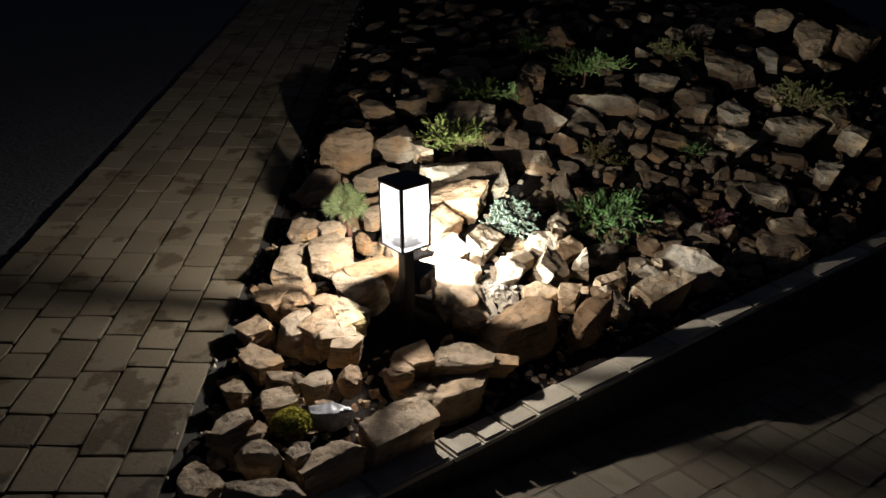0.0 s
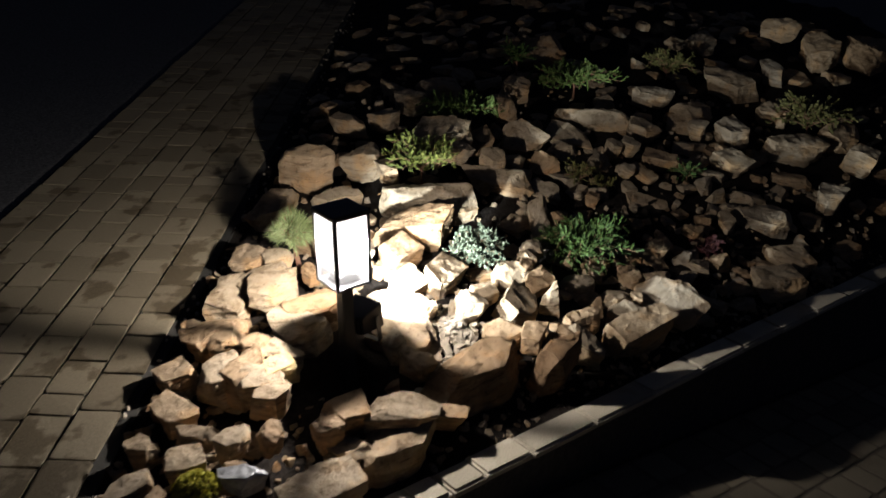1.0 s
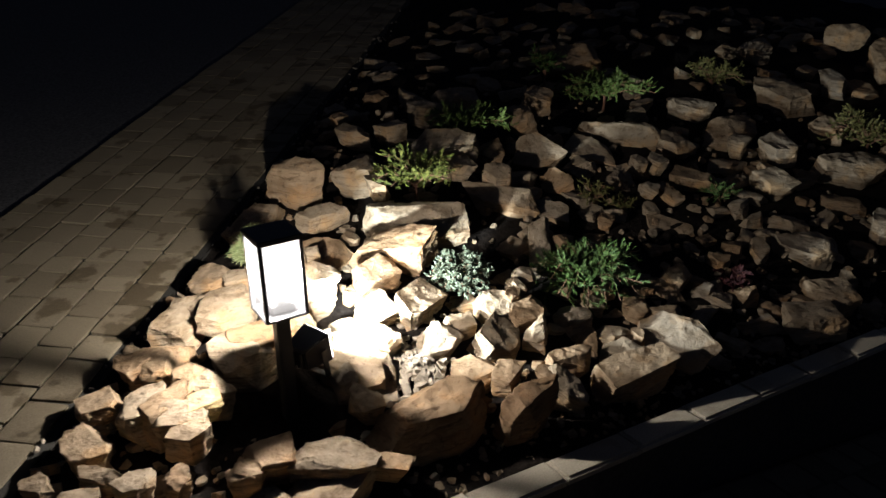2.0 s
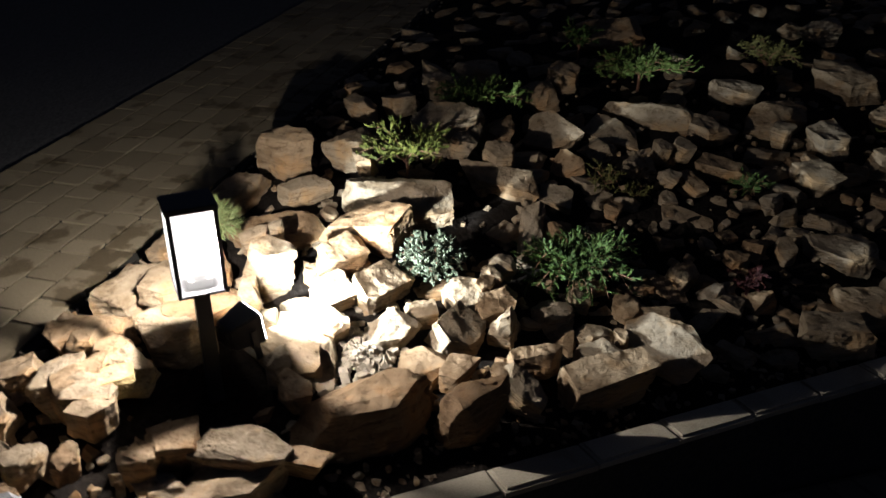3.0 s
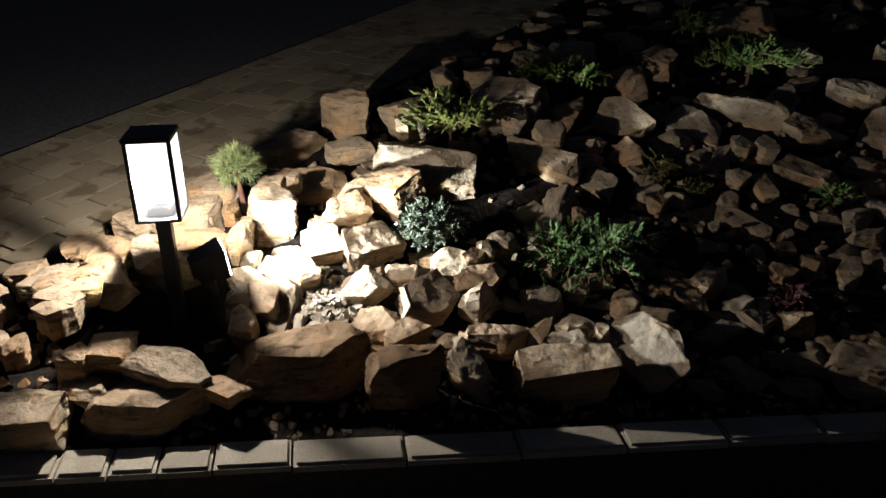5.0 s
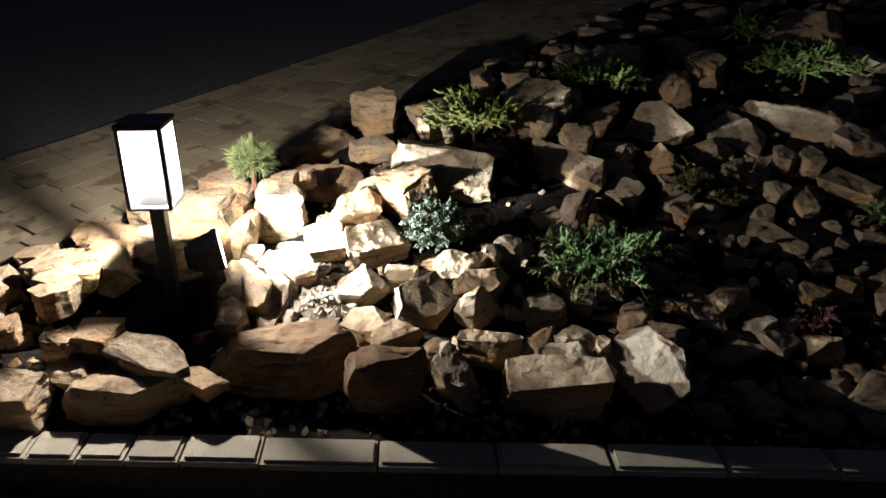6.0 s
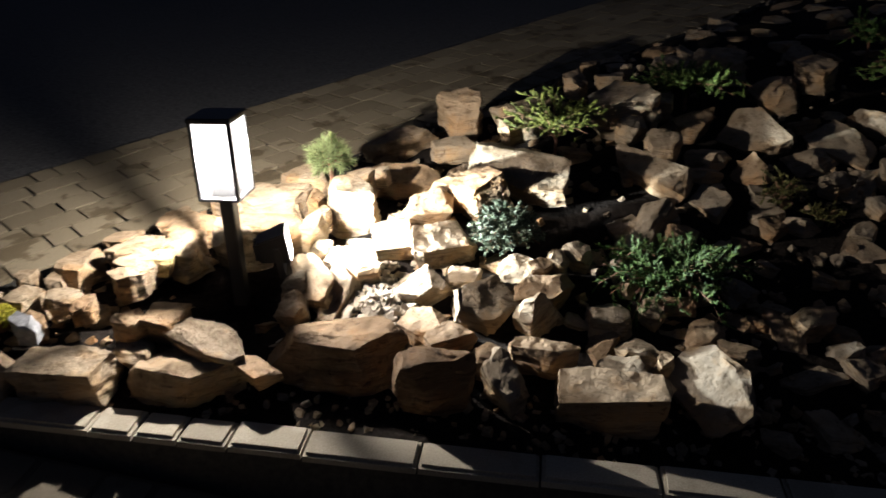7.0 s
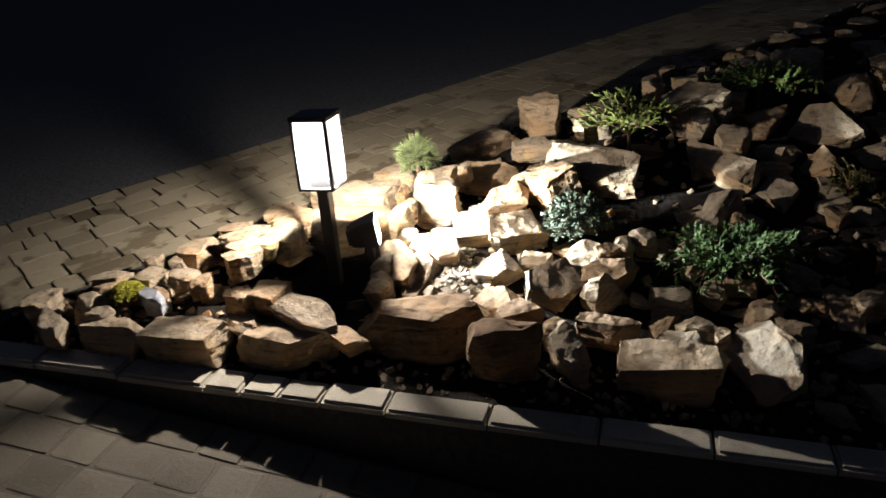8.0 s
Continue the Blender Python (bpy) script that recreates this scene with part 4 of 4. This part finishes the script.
def lay(meshes, mat, parent, x, y, turn, level, length, r):
    """One paver of about that length, its near corner at x, y, following the slope."""
    c, s = math.cos(radians(turn)), math.sin(radians(turn))
    z0 = level(x, y)
    dx = (level(x + 0.1 * c, y + 0.1 * s) - z0) / 0.1
    dy = (level(x - 0.1 * s, y + 0.1 * c) - z0) / 0.1
    size = min(LENGTHS, key=lambda v: abs(v - length))
    ob = place("paver", meshes[(size, r.randrange(4))], mat, parent)
    tip = pose(0, 0, 0, math.degrees(math.atan(dy)) + r.uniform(-0.5, 0.5), -math.degrees(math.atan(dx)) + r.uniform(-0.5, 0.5), 0)
    ob.matrix_world = Matrix.Translation((x, y, z0 + r.uniform(-0.0015, 0.0015))) @ pose(0, 0, 0, 0, 0, turn) @ tip @ Matrix.Diagonal((1, length / size, 1, 1))


# courses of the path: from the bed's side outwards, where each begins and its first lengths
COURSES = ((1.42, (0.21, 0.19, 0.10, 0.21, 0.21, 0.18, 0.21, 0.14, 0.19, 0.155, 0.23)),
           (1.36, (0.18, 0.21, 0.14, 0.20, 0.22, 0.10, 0.17, 0.205, 0.186, 0.177, 0.097, 0.127)),
           (1.40, (0.21, 0.14, 0.18, 0.14, 0.21, 0.206, 0.222, 0.182, 0.256, 0.20)),
           (1.35, (0.18, 0.21, 0.18, 0.14, 0.18, 0.21, 0.15, 0.236, 0.226, 0.18, 0.12)),
           (1.42, (0.21, 0.18)), (1.37, (0.14, 0.21)), (1.44, (0.18, 0.18)))
rnd = random.Random(8)
for col, (y, first) in enumerate(COURSES):
    todo = list(first)
    while y < 8.4:
        l = todo.pop(0) if todo else rnd.choice((0.10, 0.14, 0.18, 0.18, 0.215))
        lay(path_meshes, PAVER, path, -0.768 - 0.139 * (col + 1), y, 0.3, ground_z, l, rnd)
        y += l
for row in range(11):
    s = -0.86 + 0.05 * (row % 3)
    while s < 3.6:
        l = rnd.choice((0.14, 0.14, 0.18, 0.18, 0.215))
        p = KERB_FROM + KERB_WAY * s + KERB_OUT * (0.020 + row * 0.148)
        if p.x > -0.72 or p.y < 1.2:
            lay(drive_meshes, DRIVE_PAVER, driveway, p.x, p.y, 40.8 - 90, drive_z, l, rnd)
        s += l
